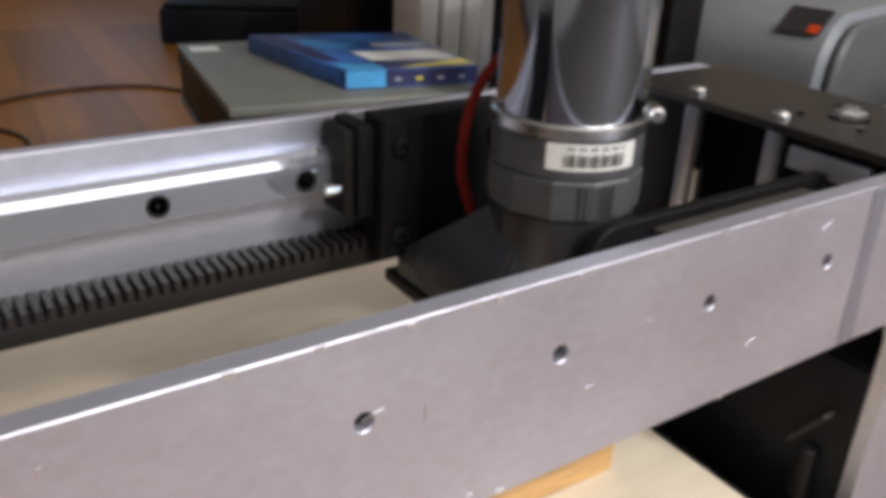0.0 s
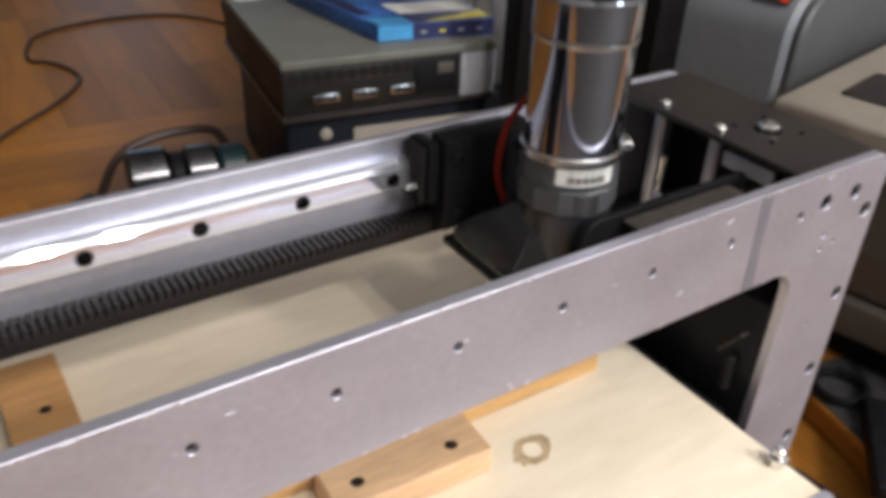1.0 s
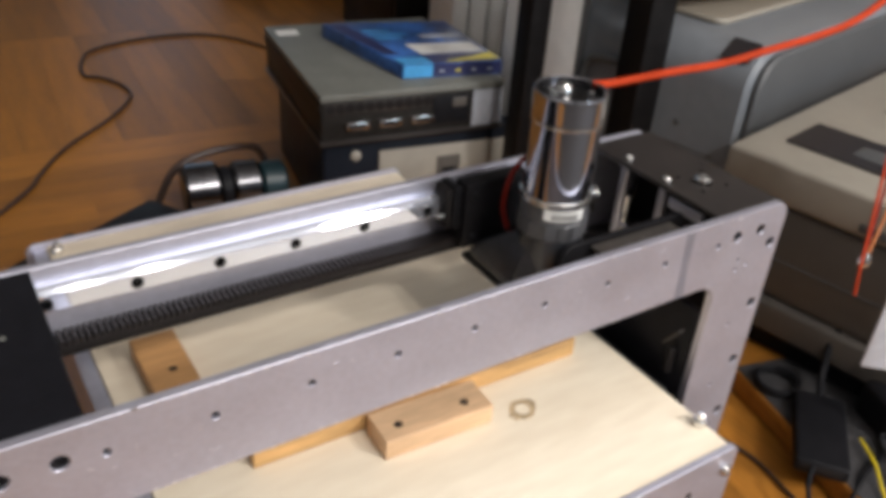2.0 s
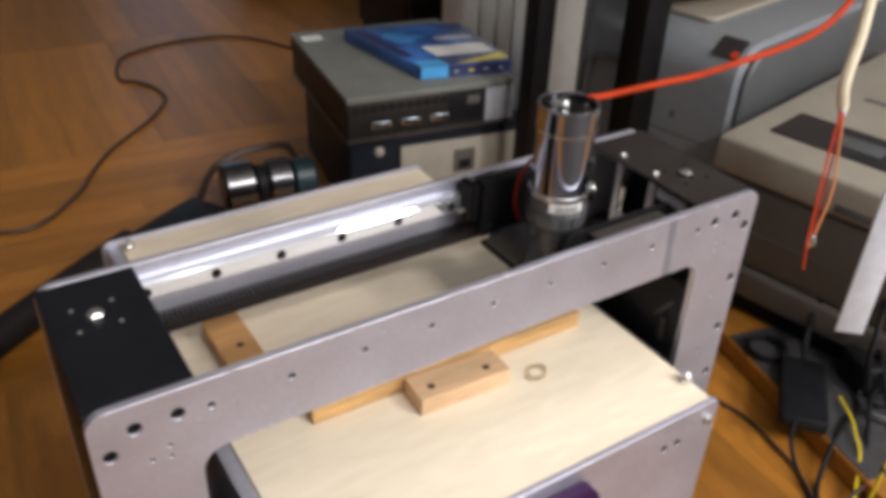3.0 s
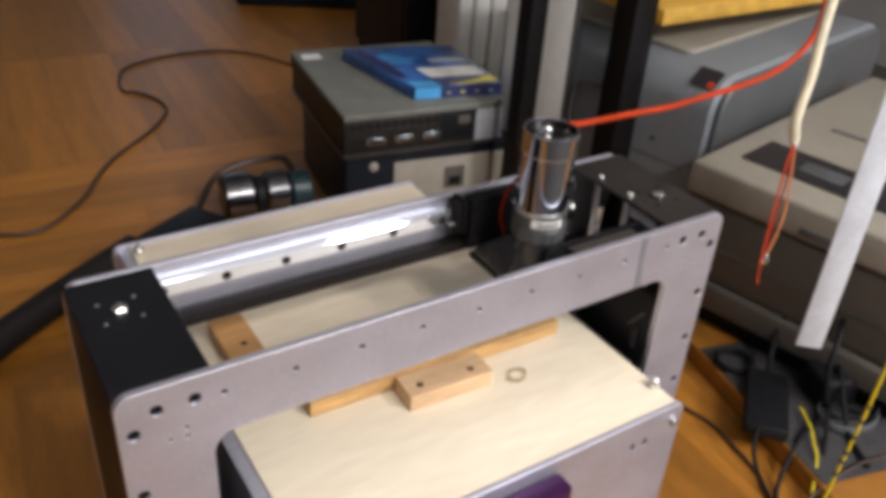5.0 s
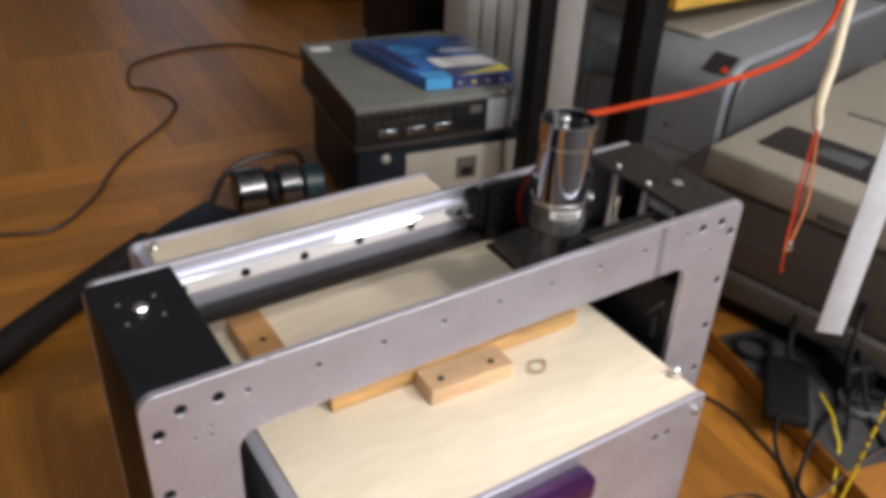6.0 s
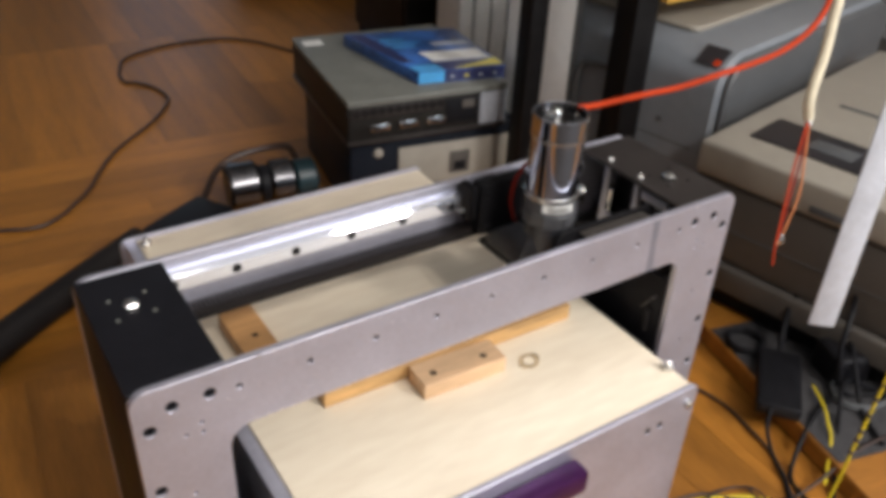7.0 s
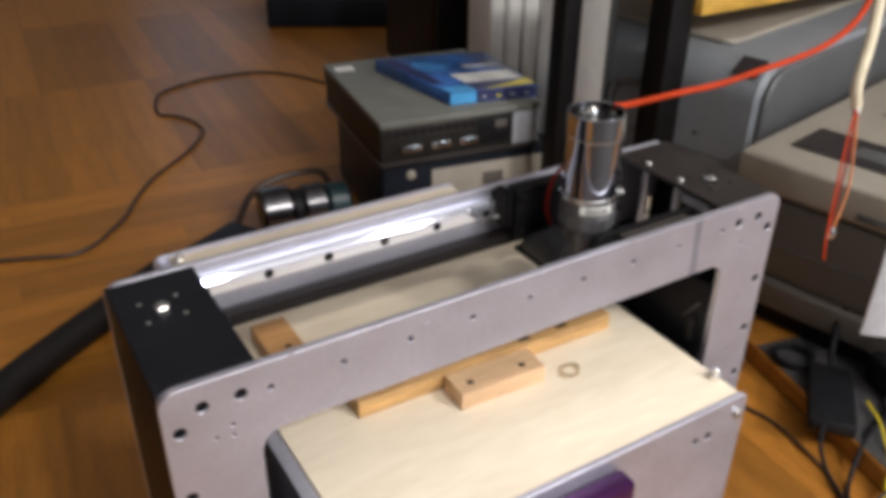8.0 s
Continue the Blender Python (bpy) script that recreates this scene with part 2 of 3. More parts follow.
def slab(name, b, material, label, category):
    return tagged(part(name, b, material), label, category, "", "structure")


floor = slab("floor", box(RX0 - 0.1, RX1 + 0.1, RY0 - 0.1, RY1 + 0.1, FLOOR - 0.1, FLOOR - 0.003), FLOORGAP, "warm brown oiled wooden parquet floor", "floor")
slab("ceiling", box(RX0 - 0.1, RX1 + 0.1, RY0 - 0.1, RY1 + 0.1, TOP, TOP + 0.1), CEIL, "plain white painted ceiling", "ceiling")
slab("wall_north", plate(rounded(RX0, RX1, FLOOR, TOP, 0), [rounded(0.45, 1.0, 0.0, 1.5, 0)], 0.1, upright(RY1)), WALL, "plain plaster wall with a window opening", "wall")
slab("wall_east", box(RX1, RX1 + 0.1, RY0, RY1, FLOOR, TOP), WALL, "plain grey plaster wall", "wall")
slab("wall_west", box(RX0 - 0.1, RX0, RY0, RY1, FLOOR, TOP), WALL, "plain grey plaster wall", "wall")
slab("wall_south", plate(rounded(RX0, RX1, FLOOR, TOP, 0), [rounded(1.15, 2.17, 0.35, 2.05, 0)], 0.1, upright(RY0 - 0.1)), WALL, "plain plaster wall with a window opening", "wall")

# ---- the router: portal, base and side boxes ----
router = thing("cnc_router", 0, 0.08, FLOOR, 0, "desktop router of brushed aluminium plates and black side panels", "router", local=False)
W, PT = 0.322, 0.168
HOLES = [circle(0.06 * k, 0.144, 0.0027, 10) for k in range(-4, 5)]
for s in (-1, 1):
    for hx, hz, hr in ((0.263, 0.147, 0.0052), (0.292, 0.147, 0.0052), (0.3105, 0.130, 0.0052), (0.3105, 0.066, 0.0052), (0.3105, 0.001, 0.0052), (0.3105, -0.063, 0.0052), (0.272, 0.112, 0.0018), (0.272, 0.122, 0.0018), (0.285, 0.114, 0.0018), (0.285, 0.05, 0.0018), (0.285, -0.02, 0.0018)):
        HOLES.append(circle(s * hx, hz, hr, 10))
window = rounded(-0.252, 0.252, -0.12, 0.1035, 0.02)
outline = rounded(-W, W, FLOOR, PT, (0, 0, 0.014, 0.014))
front = part("front_plate", plate(outline, [window, *HOLES], 0.007, upright(0.0), bevel=0.0004), ALU, router, "brushed aluminium portal plate with drilled holes")
part("back_plate", plate(rounded(-W, W, FLOOR, 0.165, (0, 0, 0.014, 0.014)), [window], 0.007, upright(0.168), bevel=0.0006), ALU, router, "brushed aluminium portal plate behind the rail")
for s in (-1, 1):
    for hx, hz in ((0.263, 0.147), (0.292, 0.147), (0.3105, 0.130), (0.3105, 0.066), (0.3105, 0.001), (0.3105, -0.063)):
        part("screw_hole_fill", lathe([(0.0050, 0.0), (0.0050, 0.003), (0.0026, 0.003), (0.0025, 0.001), (0.0003, 0.0009)], pose(s * hx, 0.0050, hz, 90), 12, None, False), DARK, router, "black fill sunk in a screw hole of the plate")
    side = part("side_panel", box(min(s * 0.3215, s * 0.3165), max(s * 0.3215, s * 0.3165), 0.0075, 0.1675, FLOOR, 0.158, 0.0004), BLACK, router, "black painted side panel")
    part("inner_panel", box(min(s * 0.250, s * 0.254), max(s * 0.250, s * 0.254), 0.0075, 0.1675, FLOOR if s < 0 else FLOOR, 0.1635 if s < 0 else 0.07, 0.0005), BLACK, router)
    top = part("top_panel", plate(rounded(min(s * 0.246, s * 0.3215), max(s * 0.246, s * 0.3215), 0.0075, 0.1675, 0.001), [circle(s * 0.284, 0.064, 0.009)] if s > 0 else [], 0.004, pose(0, 0, 0.1605), bevel=0.0005), SMOKE if s > 0 else BLACK, router, "black top panel of the side box")

part("stain", plate([(0.201, 0.1045), (0.211, 0.1045), (0.208, 0.130), (0.2075, 0.166), (0.1985, 0.1665), (0.2005, 0.135)], [], 0.0002, upright(-0.0003)), ALU_STAIN, front, "bluish stain across the aluminium")

nicks = None
for k in range(36):
    nx, nz = random.uniform(-0.25, 0.31), random.uniform(0.106, 0.166)
    nl = random.uniform(0.0006, 0.0030)
    nicks = box(-nl, nl, -0.0003, 0.0001, -0.00013, 0.00013, bm=nicks, m=pose(nx, 0.0, nz, 0, random.uniform(0, 180), 0))
for k in range(70):
    nx = random.uniform(-0.23, 0.31)
    q = random.uniform(0.0003, 0.0007)
    nicks = box(-q * 2, q * 2, -0.0003, 0.0002, -q, q, bm=nicks, m=pose(nx, 0.0, random.choice((0.1047, 0.1670)) + random.uniform(-0.0006, 0.0006)))
tagged(part("scratch_wear", nicks, ALU_EDGE, front, "bright scratches and nicked edges"), kind="stuff")

# lead-screw ends and small screws on the top panels
for px, py in ((0.284, 0.064), (-0.287, 0.113)):
    part("lead_screw_nut", lathe([(0.0072, 0), (0.0072, 0.003), (0.006, 0.0042), (0.0035, 0.0045), (0.003, 0.006), (0.0005, 0.0064)], pose(px, py, 0.1646), 6), BOLT, router, "bright nut on the lead screw's end")
    for k in range(4):
        a = radians(45 + 90 * k)
        screw(px + 0.021 * math.cos(a), py + 0.021 * math.sin(a), 0.1646, router, "panel_screw", 0.0018, material=CASE if px < 0 else DARK, h=0.0010)
for py in (0.128, 0.080):
    screw(0.2565, py, 0.1646, router, "panel_screw", 0.0045, h=0.003)
    part("standoff", rod((0.2565, py, 0.071), (0.2565, py, 0.1604), 0.0045, 12), ALU, router, "round aluminium standoff")
part("standoff", rod((0.2565, 0.035, 0.071), (0.2565, 0.035, 0.1604), 0.0045, 12), DARK, router)
part("standoff_flange", lathe([(0.010, 0.0708), (0.010, 0.0735), (0.0075, 0.076), (0.0048, 0.0765)], pose(0.2565, 0.128, 0), 20, None, False), ALU, router, "round foot of the standoff")
part("tie_bar", rod((0.2565, 0.1235, 0.098), (0.2565, 0.0845, 0.098), 0.0028, 10), ALU, router)
part("lower_shelf", box(0.2545, 0.316, 0.0085, 0.1665, 0.066, 0.0705, 0.0005), SMOKE, router, "dark shelf inside the side box")
part("bearing_block", box(0.262, 0.306, 0.044, 0.088, 0.12, 0.150, 0.002), DARK, router)
part("bracket", box(0.2495, 0.2535, 0.030, 0.068, 0.146, 0.156, 0.0006), ALU, router, "small light metal bracket")
part("lead_screw", rod((0.284, 0.064, 0.0708), (0.284, 0.064, 0.166), 0.004, 12), BOLT, router)
part("shaft", rod((0.268, 0.132, 0.0708), (0.268, 0.132, 0.125), 0.008, 16, bevel=0.001), BOLT, router)

for k in range(-4, 5):
    part("hole_shade_plug", lathe([(0.0026, 0.0), (0.0026, 0.003), (0.0003, 0.003)], pose(0.06 * k, 0.0062, 0.144, 90), 10), DARK, front)
part("cable_bracket", box(-0.0012, 0.0070, -0.0130, 0.0130, -0.0011, 0.0011, 0.0004, m=pose(0.2428, 0.024, 0.0345, -56)), DUST, router, "small brown bracket in the dark gap")
part("limit_switch", rod((0.2455, 0.022, -0.004), (0.2455, 0.022, 0.024), 0.004, 12, bevel=0.001), RUBBER, router)

# linear rail with its counterbored holes, and the gear rack below it
prof = [(0.168, 0.1345), (0.1625, 0.1345), (0.1575, 0.1354), (0.1575, 0.1482), (0.1595, 0.1510), (0.1625, 0.1530), (0.168, 0.1530)]
rail_x0, rail_x1 = -0.250, 0.246
rb = bmesh.new()
ends = [[rb.verts.new((x, y, z)) for y, z in prof] for x in (rail_x0, rail_x1)]
for k in range(len(prof)):
    rb.faces.new((ends[0][k], ends[0][(k + 1) % len(prof)], ends[1][(k + 1) % len(prof)], ends[1][k]))
for e in ends:
    rb.faces.new(e)
rail = part("linear_rail", rb, STEEL, router, "polished steel linear rail", smooth=False)
for k in range(-4, 5):
    part("rail_hole", lathe([(0.0046, 0.0), (0.0046, 0.0006), (0.0036, 0.0007), (0.0034, 0.0002), (0.0003, 0.0002)], pose(0.06 * k - 0.001, 0.1577, 0.1415, 90), 18, None, False), RUBBER, rail, "dark counterbored bolt hole")
rack = part("rack_bar", box(-0.250, 0.246, 0.1505, 0.1675, 0.1005, 0.1080, 0.0006), RUBBER, router, "black toothed drive rack")
tooth = None
for k in range(109):
    x = -0.247 + 0.0045 * k
    tooth = box(x, x + 0.0024, 0.1508, 0.1672, 0.1081, 0.1128, bm=tooth)
tagged(part("rack_teeth", tooth, TOOTH, rack, smooth=False), kind="stuff")

# carriage on the rail with the spindle holder
carriage = part("carriage", box(0.084, 0.150, 0.138, 0.1555, 0.108, 0.169, 0.0015), DARK, router, "black carriage riding on the rail")
part("bearing_block", box(0.0755, 0.0835, 0.143, 0.1665, 0.126, 0.166, 0.002), DARK, carriage)
part("end_seal", box(0.0705, 0.0750, 0.1455, 0.1650, 0.127, 0.164, 0.001), RUBBER, carriage)
part("grease_nipple", rod((0.0625, 0.1485, 0.1395), (0.0702, 0.1485, 0.1395), 0.0024, 10, bevel=0.0006), BOLT, carriage, "small brass-bright grease nipple")
for cz in (0.118, 0.157):
    for cx in (0.092, 0.140):
        screw(cx, 0.1378, cz, carriage, "cap_screw", 0.0042, "-y", DARK, 0.003)
part("base_plate", box(0.0900, 0.190, 0.036, 0.146, 0.094, 0.0995, 0.0008), DARK, carriage)
SX, SY = 0.128, 0.080
web = bmesh.new()
for wx, wy, wz in ((-0.0370, 0.058, 0.0), (-0.0370, -0.004, 0.0), (-0.010, -0.0275, 0.0), (0.022, 0.058, 0.0), (-0.0370, 0.058, 0.010), (-0.0370, -0.004, 0.006), (-0.010, -0.0275, 0.004), (0.022, 0.058, 0.010), (-0.0245, 0.010, 0.048), (-0.0235, -0.008, 0.046), (-0.010, -0.0235, 0.042), (0.010, 0.026, 0.048)):
    web.verts.new((SX + wx, SY + wy, 0.0998 + wz))
bmesh.ops.convex_hull(web, input=web.verts[:])
bmesh.ops.delete(web, geom=[v for v in web.verts if not v.link_faces], context="VERTS")
bmesh.ops.bevel(web, geom=web.edges[:], offset=0.0015, segments=2, affect="EDGES")
holder = part("spindle_holder", web, HOLDER_DARK, carriage, "sloping dark grey plastic spindle holder")
part("column", lathe([(0.0268, 0.0999), (0.0268, 0.1495), (0.0262, 0.1500)], pose(SX, SY, 0), 48), HOLDER_DARK, holder, "round dark column under the spindle")
ring12 = lathe([(0.0277, 0.1502), (0.0286, 0.1510), (0.0286, 0.1640), (0.0279, 0.1650)], pose(SX, SY, 0, 0, 0, 11), 12)
part("facet_ring", ring12, HOLDER, holder, "twelve-sided grey ring", smooth=False)
for k in range(7):
    a = -118 + 4.2 * k
    part("grip_rib", box(-0.0006, 0.0008, -0.0006, 0.0006, 0.1515, 0.1635, 0.0003, 1, m=pose(SX + 0.0279 * math.cos(radians(a)), SY + 0.0279 * math.sin(radians(a)), 0, 0, 0, a)), HOLDER, holder)
part("collar", lathe([(0.0270, 0.1652), (0.0279, 0.166), (0.0279, 0.1785), (0.0271, 0.1793)], pose(SX, SY, 0), 48), HOLDER, holder, "smooth grey clamp collar")
part("front_lip", plate(rounded(0.112, 0.246, 0.100, 0.1515, (0, 0, 0.004, 0.012)), [], 0.005, upright(0.0445), bevel=0.0006), DARK, carriage, "black mounting plate with a rounded corner")
part("motor", box(0.146, 0.188, 0.0085, 0.0435, 0.094, 0.1453, 0.003), DARK, carriage)
part("motor_cap", box(0.140, 0.228, 0.0085, 0.0440, 0.1455, 0.1480, 0.0008), DUST, carriage, "dusty rough grey cover")

# spindle: chrome body held by a hose clamp
spindle = thing("spindle_motor", SX, SY, 0.150, 0, "chrome cylindrical spindle motor clamped in a grey holder", "motor", local=False)
body = part("body", lathe([(0.0269, 0.1765), (0.0269, 0.2450), (0.0265, 0.2455)], pose(SX, SY, 0), 64), CHROME, spindle)
part("cap", lathe([(0.0268, 0.2458), (0.0280, 0.2471), (0.0280, 0.2481), (0.0280, 0.2650), (0.0280, 0.2658), (0.0275, 0.2678), (0.0264, 0.2680), (0.0252, 0.2672)], pose(SX, SY, 0), 64, None, False), CHROME, spindle, "chrome end cap with a raised rim")
part("cap_well", lathe([(0.02515, 0.2670), (0.0250, 0.2625), (0.0003, 0.2623)], pose(SX, SY, 0), 48, None, False), TIN, spindle, "dull metal recess inside the cap")
part("cap_ring", lathe([(0.0270, 0.2432), (0.0281, 0.2441), (0.0283, 0.2453), (0.0281, 0.2464)], pose(SX, SY, 0), 64, None, False), BOLT, spindle, "bright ring under the cap")
part("rear_bearing", lathe([(0.007, 0.258), (0.007, 0.268), (0.0055, 0.2705), (0.0004, 0.271)], pose(SX - 0.004, SY + 0.004, 0), 20, None, False), BOLT, spindle)
for a in (-40, 150):
    ca, sa = math.cos(radians(a)), math.sin(radians(a))
    part("terminal", box(-0.002, 0.002, -0.003, 0.003, 0.258, 0.2672, 0.0005, m=pose(SX + 0.015 * ca, SY + 0.015 * sa, 0, 0, 0, a)), BOLT, spindle)
clamp = part("hose_clamp", lathe([(0.0279, 0.1796), (0.0286, 0.1798), (0.0286, 0.1838), (0.0279, 0.1844), (0.0271, 0.1842), (0.0271, 0.1796)], pose(SX, SY, 0), 48, None, False), BOLT, spindle, "steel worm-drive hose clamp")
part("clamp_screw", rod((SX + 0.0255, SY - 0.0190, 0.1820), (SX + 0.0325, SY - 0.008, 0.1820), 0.0032, 12, bevel=0.001), BOLT, clamp)
lab = bmesh.new()
rows = []
for k in range(9):
    a = radians(-146 + 8.6 * k)
    rows.append([lab.verts.new((SX + 0.0282 * math.cos(a), SY + 0.0282 * math.sin(a), z)) for z in (0.1692, 0.1788)])
for a, b in zip(rows, rows[1:]):
    lab.faces.new((a[0], b[0], b[1], a[1]))
sticker = part("sticker", lab, WHITE, spindle, "small white barcode sticker")
bars = None
for k in range(17):
    a = -133 + 2.7 * k
    w = 0.0002 + 0.00016 * ((k * 7) % 3)
    bars = box(-0.0001, 0.0001, -w, w, 0.1706, 0.1752 - 0.0006 * (k % 2), bm=bars, m=pose(SX + 0.0283 * math.cos(radians(a)), SY + 0.0283 * math.sin(radians(a)), 0, 0, 0, a))
    if k % 3:
        bars = box(-0.0001, 0.0001, -0.0004, 0.0004, 0.1766, 0.1776, bm=bars, m=pose(SX + 0.0283 * math.cos(radians(a)), SY + 0.0283 * math.sin(radians(a)), 0, 0, 0, a))
tagged(part("barcode", bars, PRINT, sticker, "black barcode bars"), kind="stuff")

# base box with its plywood bed
BX, BY0, BY1 = 0.224, -0.082, 0.480
base_front = part("base_front", plate(rounded(-BX, BX, FLOOR, 0.002, (0, 0, 0.008, 0.008)), [circle(0.157, -0.033, 0.0040), circle(0.174, -0.033, 0.0040), circle(-0.157, -0.033, 0.0040), circle(-0.174, -0.033, 0.0040)], 0.006, upright(BY0), bevel=0.0006), ALU, router, "aluminium front plate of the base")
part("base_back", plate(rounded(-BX, BX, FLOOR, 0.004, (0, 0, 0.010, 0.010)), [], 0.006, upright(BY1), bevel=0.0006), ALU, router)
for s in (-1, 1):
    part("base_side", box(min(s * 0.2135, s * 0.2185), max(s * 0.2135, s * 0.2185), BY0 + 0.0065, BY1 - 0.0005, FLOOR, -0.013, 0.0006), ALU if s < 0 else BLACK, router)
    for sz in (-0.019, -0.185):
        screw(s * 0.211, BY0 - 0.0002, sz, router, "base_screw", 0.0055, "-y", BOLT, 0.005)
for s in (-1, 1):
    for hx in (0.157, 0.174):
        part("screw_hole_fill", lathe([(0.0039, 0.0), (0.0039, 0.0055), (0.0003, 0.0056)], pose(s * hx, BY0 + 0.0058, -0.033, 90), 12), RUBBER, base_front, "black fill sunk in a screw hole of the plate")
bed = part("bed_board", box(-0.204, 0.2185, BY0 + 0.0065, BY1 - 0.0005, -0.012, 0.0, 0.0008), PLY, router, "pale birch plywood bed board")
part("edge_strip", box(-0.2185, -0.2045, BY0 + 0.0065, BY1 - 0.0005, -0.0125, -0.002, 0.0008), ALU, router, "aluminium edge strip along the bed")
knot = circle(0, 0, 0.011, 20)
part("wood_knot", plate([(x * 1.35 * (1 + 0.12 * math.sin(3 * i)), y * 0.95 * (1 + 0.1 * math.cos(5 * i))) for i, (x, y) in enumerate(knot)], [[(x * 0.62, y * 0.6) for x, y in knot]], 0.0006, pose(0.091, 0.040, 0.0, 0, 0, 20)), KNOT, bed, "brown knot in the plywood")
for bx_, by_ in ((0.213, -0.047), (-0.196, 0.462)):
    b = part("bed_bolt", rod((bx_, by_, 0.0002), (bx_, by_, 0.007), 0.0065, 6, bevel=0.0008), BOLT, router, "bright bolt standing on the bed")
    part("bolt_tip", rod((bx_, by_, 0.007), (bx_, by_, 0.013), 0.0036, 12, bevel=0.001), BOLT, b)
guide = part("bed_guide", box(0.2195, 0.2415, 0.012, BY1 - 0.02, -0.040, -0.016, 0.002), DARK, router, "black guide bar beside the bed")
chips = None
for k in range(46):
    cx, cy, q = random.uniform(0.2205, 0.2405), random.uniform(0.016, 0.18), random.uniform(0.0005, 0.0014)
    chips = box(-q, q, -q * 0.7, q * 0.7, 0, q, bm=chips, m=pose(cx, cy, -0.0159, 0, 0, random.uniform(0, 180)))
tagged(part("wood_chips", chips, CASE, guide, "pale wood chips scattered on the bar"), kind="stuff")
handle = part("handle", box(-0.062, 0.055, -0.106, -0.0825, -0.043, -0.014, 0.005, 2), PURPLE, router, "purple anodised grip on the base front")


# ---- wooden blocks on the bed ----
def block(name, x0, x1, y0, y1, h, material, label, turn, holes=()):
    mx, my = (x0 + x1) / 2, (y0 + y1) / 2
    x0, x1, y0, y1 = x0 - mx, x1 - mx, y0 - my, y1 - my
    holes = [(hx - mx, hy - my) for hx, hy in holes]
    t = thing(name, mx, my, 0, turn, label, "wood block")
    part("bar", plate(rounded(x0, x1, y0, y1, 0.0008, 2), [circle(hx, hy, 0.004) for hx, hy in holes], h, pose(0, 0, 0.0004), bevel=0.0005), material, t)
    for hx, hy in holes:
        part("hole_plug", lathe([(0.0039, 0), (0.0039, h * 0.93), (0.0003, h * 0.93)], pose(hx, hy, 0.0006), 14), RUBBER, t, "dark plug standing for the shade in the screw hole")


block("oak_block", -0.176, -0.138, 0.125, 0.258, 0.019, OAK, "brown oak clamping block screwed to the plywood bed", 0, [(-0.154, 0.205)])
block("pine_strip", -0.131, 0.178, 0.0805, 0.110, 0.019, PINE, "long striped pine strip lying on the plywood bed", -1.2)
block("beech_block", -0.039, 0.059, 0.0415, 0.0765, 0.019, BEECH, "short pinkish beech block with two dark screw holes", -2.5, [(0.039, 0.056), (-0.0215, 0.0565)])

pine = bpy.data.objects["pine_strip"]
for px_ in (0.067, 0.116):
    part("dowel_slot", box(px_ - 0.0235 - 0.007, px_ - 0.0235 + 0.007, -0.0085, -0.0035, 0.0194, 0.0197), RUBBER, pine, "dark slot in the wood")

# ---- computers behind the router ----
def computer():
    t = thing("desktop_computer", 0.243, 0.757, -0.085, -8.6, "flat grey desktop computer case seen from its ports", "computer")
    w, d, h = 0.318, 0.362, 0.085
    lid = part("lid", box(-0.002, w + 0.002, -0.004, d, h - 0.012, h, 0.002), CASE, t, "dull grey metal lid")
    part("chassis", box(0.0, w, 0.0, d - 0.002, 0.0, h - 0.0125, 0.002), CASE_FRONT, t, "dark chassis with a port panel")
    part("bottom_lip", box(-0.003, w + 0.003, -0.005, -0.0006, 0.0, 0.008, 0.001), SMOKE, t)
    part("side_lip", box(-0.004, -0.0006, -0.004, d, 0.0, 0.008, 0.001), SMOKE, t)
    part("rear_lip", box(-0.003, -0.0006, 0.0, d - 0.004, 0.058, 0.0715, 0.001), CASE_FRONT, t)
    part("vent_strip", box(0.004, 0.186, -0.0012, -0.0002, 0.050, 0.0705, 0.0003), SMOKE, t)
    part("label_patch", box(0.01, 0.05, d - 0.06, d - 0.03, h, h + 0.0006), WHITE, lid, "faded white sticker")
    for k in range(11):
        rim = lathe([(0.0078, 0.0), (0.0078, 0.0012), (0.0060, 0.0014), (0.0058, 0.0004), (0.0003, 0.0004)], pose(0.014 + 0.0165 * k, -0.0013, 0.0605, 90), 14, None, False)
        part("vent_hole", rim, RUBBER, t, "round punched vent hole")
    for k in range(3):
        p = part("serial_port", box(0.040 + 0.056 * k, 0.078 + 0.056 * k, -0.006, -0.0003, 0.024, 0.036, 0.002), BOLT, t, "silver trapezoid serial port")
        part("port_socket", box(0.044 + 0.056 * k, 0.074 + 0.056 * k, -0.0066, -0.0061, 0.0265, 0.0335, 0.0003), DARK, p)
    part("card_slot", box(0.19, 0.255, -0.0022, -0.0003, 0.018, 0.066, 0.001), DARK, t)
    part("audio_plate", box(0.225, 0.25, -0.0032, -0.0024, 0.046, 0.062, 0.001), BEIGE_DIM, t)
    part("tape", box(0.262, 0.318, -0.003, -0.0004, 0.006, 0.0715, 0.001), TAPE, t, "strip of milky tape over the corner")


computer()
low = thing("computer_tower", 0.262, 0.770, FLOOR, -10, "dark navy computer case with a beige back panel", "computer")
part("shell", box(-0.01, 0.338, 0.0, 0.32, 0.0, 0.1595, 0.006, 3), NAVY, low)
part("side_clip", lathe([(0.009, 0), (0.009, 0.004), (0.005, 0.007), (0.0004, 0.0075)], pose(0.045, 0, 0.130, 90), 20), BEIGE, low, "round pale button")
bp = part("back_panel", box(0.085, 0.325, -0.006, -0.0005, 0.030, 0.135, 0.003), BEIGE, low, "beige panel with a square socket")
part("socket", box(0.190, 0.232, -0.0072, -0.0062, 0.068, 0.114, 0.002), BEIGE_DIM, bp)
